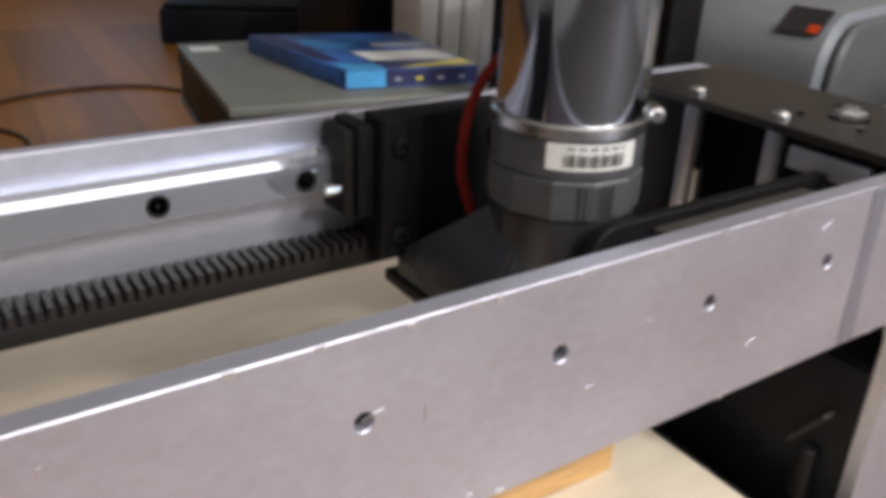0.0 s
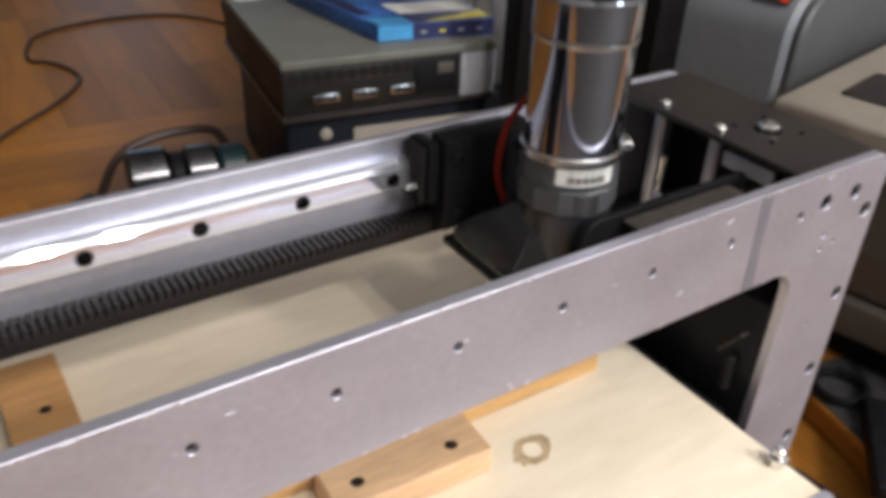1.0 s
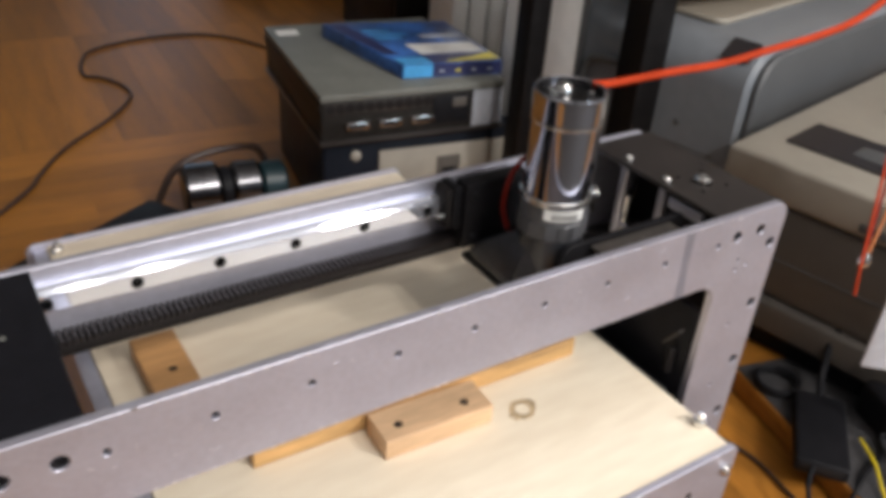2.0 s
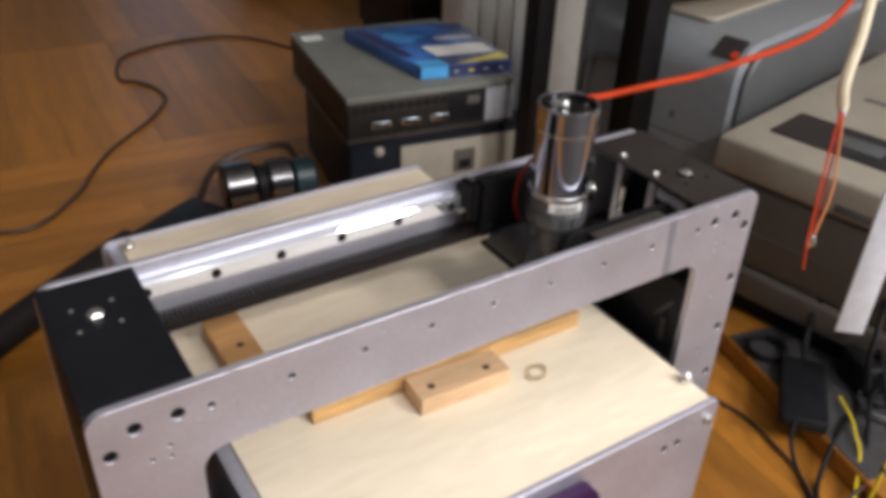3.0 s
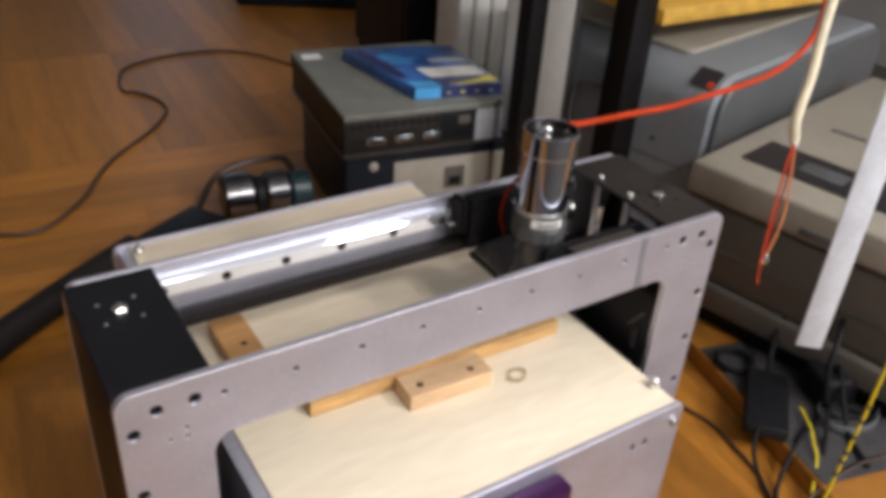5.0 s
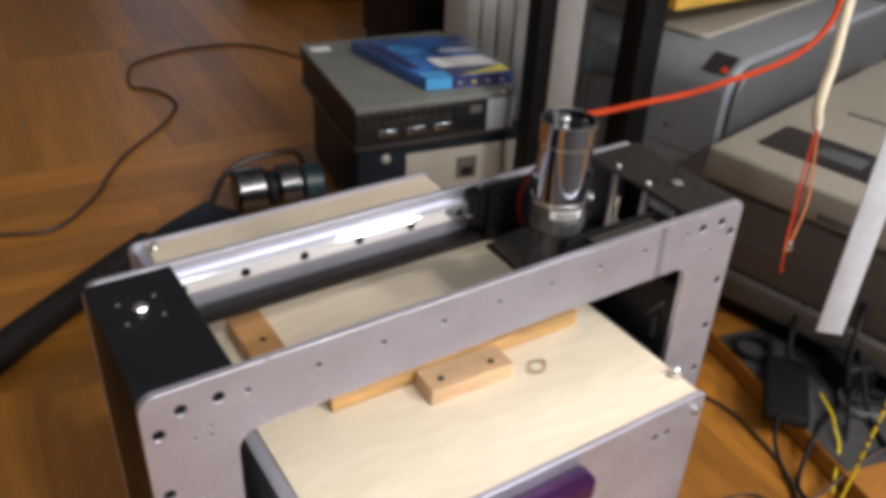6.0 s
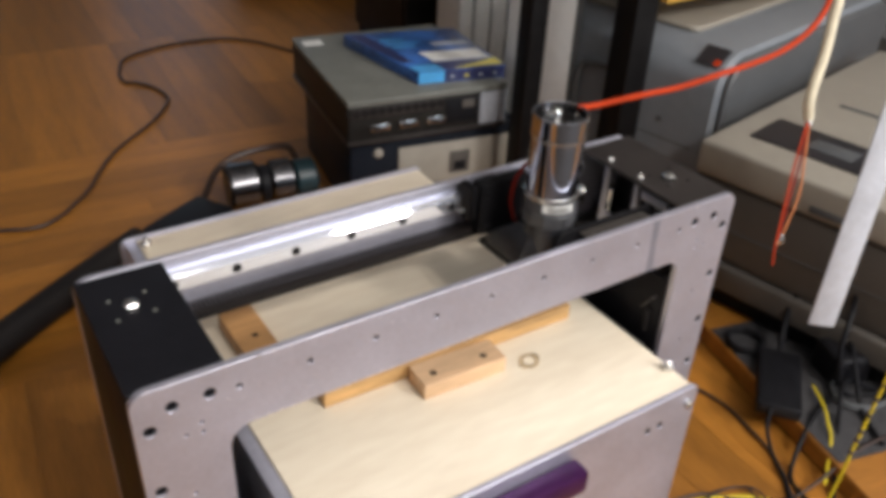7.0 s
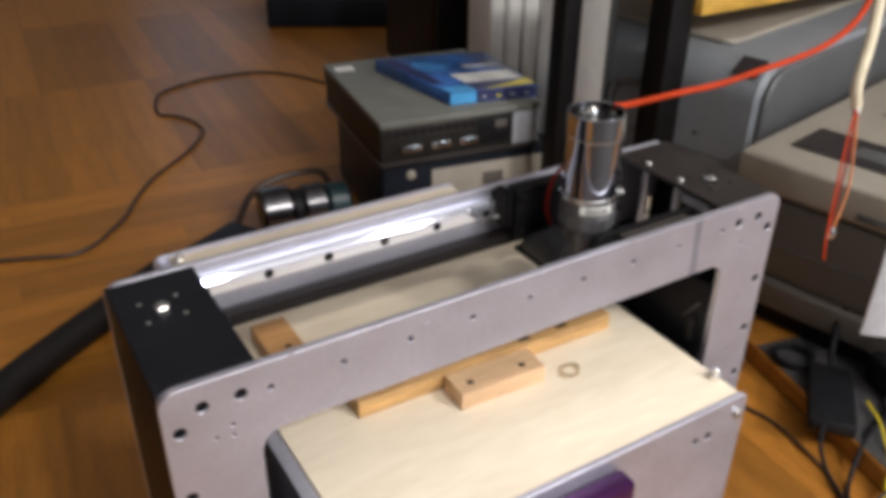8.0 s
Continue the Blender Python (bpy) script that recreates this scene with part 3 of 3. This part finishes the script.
part("socket_hole", box(0.200, 0.224, -0.0082, -0.0074, 0.074, 0.092, 0.001), DARK, bp)

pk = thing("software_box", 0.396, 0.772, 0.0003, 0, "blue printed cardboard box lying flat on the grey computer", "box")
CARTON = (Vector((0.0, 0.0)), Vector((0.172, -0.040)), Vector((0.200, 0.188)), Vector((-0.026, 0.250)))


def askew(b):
    """Lays a 0.205 by 0.262 m carton out over a skewed plan fitted to four measured corners."""
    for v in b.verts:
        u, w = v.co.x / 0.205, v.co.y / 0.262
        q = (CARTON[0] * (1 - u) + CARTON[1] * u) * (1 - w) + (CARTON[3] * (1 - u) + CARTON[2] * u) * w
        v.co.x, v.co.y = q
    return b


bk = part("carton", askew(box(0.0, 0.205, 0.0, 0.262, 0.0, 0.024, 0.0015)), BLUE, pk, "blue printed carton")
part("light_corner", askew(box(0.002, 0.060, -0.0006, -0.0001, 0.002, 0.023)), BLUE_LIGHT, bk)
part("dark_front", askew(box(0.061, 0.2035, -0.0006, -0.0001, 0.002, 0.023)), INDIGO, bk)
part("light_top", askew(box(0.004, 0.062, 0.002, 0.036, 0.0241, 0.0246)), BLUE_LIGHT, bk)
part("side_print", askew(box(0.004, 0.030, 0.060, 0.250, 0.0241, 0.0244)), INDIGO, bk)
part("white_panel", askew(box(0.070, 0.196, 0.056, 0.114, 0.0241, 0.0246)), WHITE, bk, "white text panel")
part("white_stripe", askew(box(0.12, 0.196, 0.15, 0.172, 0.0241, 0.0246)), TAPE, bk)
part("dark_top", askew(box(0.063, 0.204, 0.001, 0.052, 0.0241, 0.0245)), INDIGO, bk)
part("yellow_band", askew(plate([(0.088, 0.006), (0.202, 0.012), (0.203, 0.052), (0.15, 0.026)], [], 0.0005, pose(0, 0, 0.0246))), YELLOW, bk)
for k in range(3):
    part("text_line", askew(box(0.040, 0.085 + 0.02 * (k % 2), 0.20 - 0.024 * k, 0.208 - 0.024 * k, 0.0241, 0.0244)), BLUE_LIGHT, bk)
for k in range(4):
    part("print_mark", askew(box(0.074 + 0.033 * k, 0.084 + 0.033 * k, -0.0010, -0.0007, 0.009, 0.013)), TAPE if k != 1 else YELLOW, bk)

# ---- white radiator, dark cabinet, table legs ----
rad = thing("ribbed_heater", 0.735, 1.14, FLOOR, -10, "white enamelled heater with upright ribs", "heater")
for k in range(6):
    part("rib", box(0.045 * k, 0.045 * k + 0.038, 0.0, 0.14, 0.06, 0.62, 0.010, 3), ENAMEL, rad)
part("core", box(0.01, 0.25, 0.05, 0.09, 0.08, 0.58, 0.004), ENAMEL, rad)
part("foot", box(0.0, 0.26, 0.02, 0.12, 0.0, 0.0595, 0.004), DARK, rad)
cabt = thing("dark_cabinet", 0.715, 1.37, FLOOR, -10, "black stained wooden cabinet standing on the floor", "cabinet")
part("carcass", box(0.0, 0.22, 0.0, 0.4, 0.03, 0.7, 0.004), DARKWOOD, cabt)
part("plinth", box(0.01, 0.21, 0.02, 0.39, 0.0, 0.0295), DARKWOOD, cabt)
part("door", box(0.004, 0.216, -0.018, -0.001, 0.04, 0.69, 0.002), DARKWOOD, cabt)
flat = thing("black_case", 0.600, 2.290, FLOOR, -28, "flat black case lying on the parquet", "case")
part("shell", box(0.0, 0.55, 0.0, 0.45, 0.0, 0.10, 0.012, 3), NAVY, flat)
part("lid", box(0.01, 0.54, 0.01, 0.44, 0.1005, 0.112, 0.005, 2), DARK, flat)

table = thing("work_table", 0.60, 0.55, FLOOR, 0, "table with square black legs and a yellow wooden shelf", "table", local=False)
for lx, ly, lw in ((0.548, 0.640, 0.0185), (0.662, 0.510, 0.025)):
    part("leg", box(-lw, lw, -lw, lw, FLOOR, 0.62, 0.002, m=pose(lx, ly, 0, 0, 0, 0)), DARKWOOD, table, "square black leg")
part("shelf", box(0.6875, 1.30, 0.47, 0.80, 0.197, 0.224, 0.002), SHELF, table, "yellow varnished wooden shelf")

# ---- printers ----
PZ, PB = -0.212, -0.182
plat = thing("low_platform", 0.557, 0.145, FLOOR, -14, "low wooden platform carrying the printers and cables", "platform")
part("top_board", box(0.0, 0.95, -0.55, 0.62, PZ - FLOOR - 0.018, PZ - FLOOR, 0.002), FLOORWOOD, plat)
part("side_board", box(0.002, 0.020, -0.548, 0.618, 0.0, PZ - FLOOR - 0.0185, 0.001), FLOORWOOD, plat)
part("end_board", box(0.0205, 0.948, -0.548, -0.530, 0.0, PZ - FLOOR - 0.0185, 0.001), FLOORWOOD, plat)
part("core", box(0.021, 0.948, -0.529, 0.618, 0.0, PZ - FLOOR - 0.0185), FLOORWOOD, plat)
sheet = thing("grey_sheet", 0.557, 0.145, PZ, -14, "grey cardboard sheet lying on the wooden platform", "cardboard")
part("sheet", box(0.003, 0.60, -0.29, 0.0, 0.0004, 0.0024, 0.0005), MAT, sheet)
pr = thing("laser_printer", 0.59, 0.268, PB + 0.0026, 11, "beige laser printer standing on a low platform", "printer")
part("body", box(0.006, 0.64, -0.42, -0.002, 0.052, 0.185, 0.008, 3), BEIGE_DIM, pr, "beige lower body, shade put into its colour")
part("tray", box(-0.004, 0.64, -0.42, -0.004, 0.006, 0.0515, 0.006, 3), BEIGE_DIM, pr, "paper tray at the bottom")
part("top_cover", box(0.0, 0.66, -0.424, 0.0, 0.1855, 0.2395, 0.007, 3), BEIGE, pr, "beige top cover")
part("foot", box(0.02, 0.38, -0.40, -0.02, -0.0298, 0.0058), DARK, pr)
cp = part("control_panel", plate(rounded(0.068, 0.166, -0.33, -0.043, 0.004), [], 0.003, pose(0, 0, 0.2396), bevel=0.0006), PANEL, pr, "dark control panel")
part("display", box(0.095, 0.135, -0.19, -0.12, 0.2427, 0.2437, 0.0004), GREY_DARK, cp)
part("finger_slot", box(0.30, 0.312, -0.16, -0.08, 0.2396, 0.2404, 0.0003), GREY_DARK, pr)
part("grip", box(-0.0012, -0.0002, -0.235, -0.185, 0.194, 0.205, 0.0004), GREY_DARK, pr)
part("seam", box(0.0048, 0.0058, -0.41, -0.01, 0.108, 0.111), GREY_DARK, pr)

gp = thing("grey_printer", 0.712, 0.347, PB, 11, "blue-grey plastic printer with rounded shoulders and a dark front", "printer")
GD, GW, GH, GR = 0.46, 0.66, 0.320, 0.060


def hood(inset, n=8):
    """The printer's cross-section across its width: upright sides that turn into the top by a large round."""
    out = [(inset, 0.008), (GW - inset, 0.008)]
    for cx, a0 in ((GW - GR, 0), (GR, 90)):
        out += [(cx + (GR - inset) * math.cos(radians(a0 + 90 * k / n)), GH - GR + (GR - inset) * math.sin(radians(a0 + 90 * k / n))) for k in range(n + 1)]
    return out


part("side_shell", plate(hood(0.0), [], GD, upright(0.0), bevel=0.007), GREY, gp, "pale blue-grey rounded shell")
part("front_cover", plate(hood(0.0075), [], 0.012, upright(-0.0125), bevel=0.004), GREY_DARK, gp, "darker front cover")
part("top_lid", plate(rounded(0.075, 0.60, 0.10, 0.42, 0.02), [], 0.010, pose(0, 0, GH + 0.0003), bevel=0.003), BEIGE, gp, "pale lid on top")
BA = radians(124)
badge_m = pose(GR + (GR + 0.0004) * math.cos(BA), 0.0, GH - GR + (GR + 0.0004) * math.sin(BA), 0, 90 - 124, 0)
part("badge", plate(rounded(-0.020, 0.020, 0.014, 0.060, 0.003), [], 0.0012, badge_m, bevel=0.0003), PANEL, gp, "dark badge with a small red mark")
part("badge_mark", plate(rounded(-0.018, -0.006, 0.017, 0.028, 0.001), [], 0.0006, badge_m @ pose(0, 0, 0.0014)), RED, gp)
part("foot", box(0.02, 0.44, 0.02, 0.44, -0.0298, 0.0078), DARK, gp)
part("side_seam", box(-0.0008, -0.0002, 0.03, 0.44, 0.150, 0.1525), GREY_DARK, gp)
part("side_button", lathe([(0.005, 0), (0.005, 0.001), (0.003, 0.0016), (0.0003, 0.0017)], pose(-0.0001, 0.10, 0.185, 0, -90), 14, None, False), GREY_DARK, gp)
part("carry_handle", tube([(-0.004, 0.280, 0.10), (-0.010, 0.280, 0.20), (-0.010, 0.272, 0.235), (-0.010, 0.25, 0.245), (-0.004, 0.22, 0.245)], 0.006), GREY_DARK, gp)

wb = thing("white_board", 0.712, 0.347, PZ + 0.0003, 11, "tall pale board standing upright against the grey printer", "board")
part("panel", box(-0.016, -0.003, 0.295, 0.455, 0.0, 0.65, 0.002), ENAMEL, wb)
part("edging", box(-0.0165, -0.0025, 0.289, 0.2945, 0.0, 0.65, 0.001), GREY_DARK, wb, "dark edge strip")

# ---- cables and small things ----
hang = thing("hanging_cable", 0.26, -0.09, 0.30, 0, "cream sleeved cable with red and orange wire ends hanging down", "cable", local=False)
part("sleeve", tube([(0.2535, -0.096, 0.305), (0.250, -0.094, 0.325), (0.262, -0.088, 0.36), (0.272, -0.080, 0.40), (0.29, -0.07, 0.47), (0.31, -0.06, 0.60), (0.33, -0.05, 0.9), (0.34, -0.05, 1.5), (0.34, -0.05, TOP)], 0.0045), CREAM, hang, "cream woven sleeve")
part("red_wire", tube([(0.2525, -0.097, 0.306), (0.234, -0.108, 0.275), (0.214, -0.122, 0.245), (0.198, -0.134, 0.215), (0.198, -0.137, 0.194)], 0.0010), RED, hang)
part("thin_wire", tube([(0.2535, -0.0975, 0.306), (0.238, -0.110, 0.272), (0.219, -0.122, 0.243), (0.210, -0.128, 0.212)], 0.0009), RED_DARK, hang)
part("orange_wire", tube([(0.2545, -0.0965, 0.306), (0.246, -0.108, 0.275), (0.234, -0.120, 0.245), (0.214, -0.128, 0.214)], 0.0010), ORANGE, hang)
part("crimp", lathe([(0.0005, 0), (0.0030, 0.002), (0.0036, 0.006), (0.0024, 0.010), (0.0005, 0.011)], pose(0.2532, -0.0968, 0.297), 12), WHITE, hang, "small white crimp")
part("solder_bead", lathe([(0.0005, 0), (0.0035, 0.003), (0.004, 0.006), (0.002, 0.011), (0.0004, 0.012)], pose(0.213, -0.128, 0.205), 12), BOLT, hang)
feed = thing("red_cable", 0.18, 0.094, 0.257, 0, "bright red cable running from the spindle through the air", "cable", local=False)
part("wire", tube([(0.1535, 0.0845, 0.2655), (0.167, 0.080, 0.266), (0.218, 0.066, 0.273), (0.261, 0.055, 0.278), (0.304, 0.044, 0.288), (0.343, 0.036, 0.296), (0.378, 0.031, 0.305), (0.410, 0.031, 0.317), (0.438, 0.036, 0.331), (0.463, 0.047, 0.345), (0.486, 0.062, 0.366), (0.51, 0.08, 0.42), (0.52, 0.09, 0.6), (0.52, 0.09, 1.4), (0.50, 0.08, TOP)], 0.0031), RED, feed)
part("loop_wire", tube([(0.118, 0.122, 0.128), (0.114, 0.126, 0.15), (0.118, 0.124, 0.18), (0.132, 0.118, 0.20), (0.15, 0.115, 0.205)], 0.0022), RED_DARK, feed, "dark red wire loop")
strip = thing("white_strip", 0.533, -0.031, -0.073, 0, "white plastic strip hanging down over the cables", "strip", local=False)
part("bar", box(-0.0165, 0.0165, -0.0015, 0.0015, 0.0, 0.40, 0.0008, m=pose(0.533, -0.031, -0.073, 0, 0, -42)), STRIP, strip)
part("ribbon", tube([(0.533, -0.031, 0.325), (0.535, -0.030, 0.5), (0.54, -0.03, 1.0), (0.54, -0.03, TOP)], 0.004), ROPE, strip, "yellow cord from which it hangs")
ad = thing("power_adapter", 0.537, 0.000, PZ + 0.003, 38, "black mains adapter lying over the platform's edge", "adapter")
part("brick", box(-0.066, 0.066, -0.030, 0.030, 0.0, 0.020, 0.004, 3), DARK, ad)
part("rim", box(-0.067, -0.062, -0.024, 0.024, 0.004, 0.016, 0.002), RUBBER, ad)
part("cable", tube([(0.063, 0.0, 0.016), (0.095, 0.0, 0.035), (0.12, -0.004, 0.075), (0.135, -0.03, 0.105), (0.14, -0.08, 0.11), (0.15, -0.13, 0.09)], 0.0045), DARK, ad)
part("tail", tube([(-0.064, 0.01, 0.014), (-0.09, 0.012, 0.0), (-0.115, 0.0, -0.020), (-0.15, -0.02, -0.031), (-0.22, -0.03, -0.031)], 0.003), DARK, ad)
cordt = thing("floor_cord", 0.04, 1.5, FLOOR, 0, "thin brown cord winding over the parquet", "cord", local=False)
CZ = FLOOR + 0.004
part("cord", tube([(x, y, CZ) for x, y in ((0.53, 1.66), (0.47, 1.78), (0.382, 1.851), (0.24, 1.86), (0.111, 1.809), (0.068, 1.72), (0.058, 1.64), (0.085, 1.615), (0.115, 1.56), (0.122, 1.49), (0.094, 1.43), (0.04, 1.36), (-0.06, 1.26), (-0.121, 1.169), (-0.16, 1.10), (-0.252, 1.01), (-0.342, 1.03), (-0.5, 1.10))], 0.0042, 8), CORD, cordt)
ring = thing("cable_coil", 0.575, 0.092, PZ + 0.0026, 0, "small coil of dark cable on the cardboard sheet", "cable coil", local=False)
part("coil", tube([(0.575 + 0.026 * math.cos(a * 0.7), 0.092 + 0.026 * math.sin(a * 0.7), PZ + 0.0065 + 0.0004 * a) for a in range(20)], 0.0035, 8, 4), DARK, ring)


def floor_cable(name, label, points, r, material):
    t = thing(name, points[0][0], points[0][1], FLOOR, 0, label, "cable", "cables on the floor", local=False)
    raised = [(x + 0.033, y + 0.021, z) if z > FLOOR + 0.03 else (x, y, z) for x, y, z in points]
    part("cable", tube(raised, r, 8), material, t)


EZ = FLOOR + 0.004
drop = thing("yellow_cable", 0.44, -0.165, FLOOR, 0, "yellow cord hanging straight down and curling over the parquet", "cable", local=False)
cord_run = [(0.235, -0.085, EZ), (0.261, -0.068, EZ), (0.310, -0.070, EZ), (0.377, -0.105, EZ), (0.412, -0.150, EZ), (0.426, -0.163, EZ + 0.006), (0.434, -0.165, -0.200), (0.440, -0.165, -0.130), (0.446, -0.165, -0.060), (0.448, -0.165, 0.0), (0.455, -0.163, 0.30), (0.47, -0.15, 1.0), (0.48, -0.14, TOP)]
part("cord", tube(cord_run, 0.0020), ROPE, drop)
for z in (-0.142, -0.122, -0.108, -0.084, -0.060, -0.038):
    cx = 0.440 + 0.0857 * (z + 0.130)
    part("dark_twist", rod((cx, -0.165, z), (cx + 0.0005, -0.165, z + 0.006), 0.0031, 10, bevel=0.001), CORD, drop, "dark wrap round the cord")
floor_cable("yellow_cable", "short yellow cable end on the cardboard sheet", [(0.545, -0.05, PZ + 0.010), (0.520, -0.085, PZ + 0.012), (0.498, -0.108, PZ + 0.010), (0.480, -0.128, PZ + 0.004), (0.462, -0.142, EZ + 0.01)], 0.0020, ROPE)
floor_cable("dark_cable", "thin dark cable snaking over the parquet", [(0.23, -0.02, EZ), (0.27, -0.05, EZ), (0.32, -0.065, EZ), (0.36, -0.10, EZ), (0.42, -0.13, EZ), (0.50, -0.16, PZ + 0.008), (0.58, -0.17, PZ + 0.008)], 0.0022, CORD)
floor_cable("dark_cable", "thin dark cable snaking over the parquet", [(0.60, -0.03, PZ + 0.008), (0.55, -0.075, PZ + 0.008), (0.49, -0.09, PZ + 0.006), (0.452, -0.10, EZ), (0.43, -0.14, EZ), (0.42, -0.20, EZ), (0.39, -0.28, EZ)], 0.0032, DARK)
floor_cable("dark_cable", "thin dark cable snaking over the parquet", [(0.62, -0.10, PZ + 0.008), (0.57, -0.08, PZ + 0.03), (0.52, -0.11, PZ + 0.008), (0.46, -0.16, EZ), (0.43, -0.18, EZ), (0.36, -0.19, EZ), (0.30, -0.21, EZ)], 0.003, DARK)
floor_cable("dark_cable", "dark cable draped beside the white strip", [(0.70, 0.03, -0.10), (0.66, 0.00, -0.085), (0.615, -0.03, -0.085), (0.580, -0.05, -0.11), (0.566, -0.06, -0.145), (0.575, -0.08, PZ + 0.008), (0.62, -0.11, PZ + 0.008)], 0.004, DARK)
floor_cable("grey_cable", "coiled grey cable on the cardboard sheet", [(0.60 + 0.05 * math.cos(a * 0.8), -0.09 + 0.035 * math.sin(a * 0.8), PZ + 0.006 + 0.0006 * a) for a in range(16)], 0.0028, GREY_DARK)
floor_cable("dark_cable", "dark cable looping over the cardboard sheet", [(0.68, 0.02, PZ + 0.008), (0.64, -0.01, PZ + 0.05), (0.61, -0.05, PZ + 0.06), (0.58, -0.09, PZ + 0.03), (0.56, -0.12, PZ + 0.008), (0.53, -0.17, PZ + 0.008)], 0.0035, DARK)
floor_cable("dark_cable", "thin dark cable lying along the platform edge", [(0.46, 0.10, EZ), (0.475, 0.04, EZ), (0.468, -0.02, EZ), (0.455, -0.07, EZ), (0.43, -0.11, EZ), (0.40, -0.16, EZ), (0.35, -0.22, EZ)], 0.0025, CORD)
floor_cable("dark_cable", "thin dark cable curling on the parquet", [(0.30, -0.10, EZ), (0.33, -0.12, EZ), (0.38, -0.115, EZ), (0.41, -0.14, EZ), (0.39, -0.175, EZ), (0.33, -0.17, EZ), (0.28, -0.15, EZ)], 0.0022, DARK)
def curl(cx, cy, rx, ry, turns, lift):
    """A loose coil of thin wire lying flat."""
    n = int(turns * 9)
    return [(cx + rx * (1 - 0.25 * k / n) * math.cos(0.7 * k + lift), cy + ry * (1 + 0.2 * k / n) * math.sin(0.7 * k + lift), EZ + 0.0012 * (k % 5)) for k in range(n)]


floor_cable("thin_wire", "thin dark wire curled on the parquet", curl(0.335, -0.105, 0.055, 0.030, 2.2, 0.3), 0.0014, CORD)
floor_cable("thin_wire", "thin dark wire curled on the parquet", curl(0.400, -0.185, 0.040, 0.034, 2.0, 1.4), 0.0016, DARK)
floor_cable("thin_wire", "dull pink wire curled on the parquet", curl(0.345, -0.145, 0.060, 0.026, 1.7, 2.0), 0.0016, ROSE)
plug = thing("mains_plug", 0.643, -0.024, PZ + 0.0026, -20, "black mains plug blocks beside the printer", "plug")
part("block", box(-0.03, 0.03, -0.03, 0.03, 0.0, 0.05, 0.008, 3), DARK, plug)

can = thing("metal_can", 0.135, 0.905, FLOOR, -8, "shiny metal canister lying on the floor", "canister")
part("body", rod((-0.075, 0.0, 0.045), (-0.015, 0.0, 0.045), 0.045, 32, bevel=0.006), TIN, can)
part("neck", rod((-0.0148, 0.0, 0.043), (0.006, 0.0, 0.043), 0.036, 32, bevel=0.004), DARK, can)
part("front_ring", rod((0.0062, 0.0, 0.044), (0.055, 0.0, 0.044), 0.041, 32, bevel=0.006), TIN, can)
part("cap", rod((0.0552, 0.0, 0.042), (0.10, 0.0, 0.042), 0.037, 32, bevel=0.006), JAR, can, "teal plastic cap")
floor_cable("dark_cable", "dark cable lying over the metal canister", [(0.03, 0.965, EZ + 0.004), (0.027, 0.944, -0.185), (0.067, 0.944, -0.165), (0.127, 0.949, -0.162), (0.187, 0.964, -0.18), (0.245, 0.99, EZ + 0.004)], 0.007, CORD)
bag = thing("black_bag", -0.25, 0.80, FLOOR, 0, "long black padded bag lying on the floor", "bag", local=False)
part("body", tube([(-0.70, 0.43, FLOOR + 0.027), (-0.50, 0.565, FLOOR + 0.027), (-0.36, 0.675, FLOOR + 0.027), (-0.22, 0.775, FLOOR + 0.027), (-0.13, 0.835, FLOOR + 0.028)], 0.026, 14), RUBBER, bag, "long padded black tube")
part("flap", box(-0.105, 0.105, -0.045, 0.045, 0.002, 0.026, 0.008, 3, m=pose(-0.055, 0.862, FLOOR, 0, 0, 30)), DARK, bag, "flat black end flap")

# ---- parquet: bands of planks laid along and across ----
PW, PL = 0.092, 0.70
fm = pose(0.0, 1.26, FLOOR, 0, 0, -4)
plank = box(-PL / 2 + 0.0001, PL / 2 - 0.0001, -PW / 2 + 0.0001, PW / 2 - 0.0001, -0.0028, 0.0, 0.00025, 1)
pm = bpy.data.meshes.new("plank")
plank.to_mesh(pm)
plank.free()
pm.materials.append(FLOORWOOD)
laid = []
for band in range(-6, 4):
    for k in range(-32, 33):
        if band % 2 == 0 or band > 0:
            laid.append((k * PW, (band + 0.5) * PL, 90))
    if band % 2 and band < 0:
        rows_n = 7
        step = PL / rows_n
        for q in range(rows_n):
            for k in range(-5, 6):
                laid.append(((k + 0.43 * (q % 3)) * PL, band * PL + (q + 0.5) * step, 0))
rest_v, rest_f = [], []
for x, y, turn in laid:
    m = fm @ pose(x, y, 0, 0, 0, turn)
    p = m.translation
    if not (RX0 + 0.37 < p.x < RX1 - 0.37 and -0.62 < p.y < RY1 - 0.37):
        continue
    if turn == 0:
        m = m @ Matrix.Diagonal((1, PL / 7 / PW, 1, 1))
    if -1.2 < p.x < 1.1 and -0.6 < p.y < 2.9:
        ob = new("plank", pm)
        ob.parent = floor
        ob.matrix_basis = m
    else:
        n = len(rest_v)
        for dx, dy in ((-1, -1), (1, -1), (1, 1), (-1, 1)):
            rest_v.append(m @ Vector((dx * (PL / 2 - 0.0005), dy * (PW / 2 - 0.0005), 0)))
        rest_f.append((n, n + 1, n + 2, n + 3))
me = bpy.data.meshes.new("planks")
me.from_pydata(rest_v, [], rest_f)
me.materials.append(FLOORWOOD)
rest = new("planks", me)
rest.parent = floor
tagged(rest, kind="stuff")
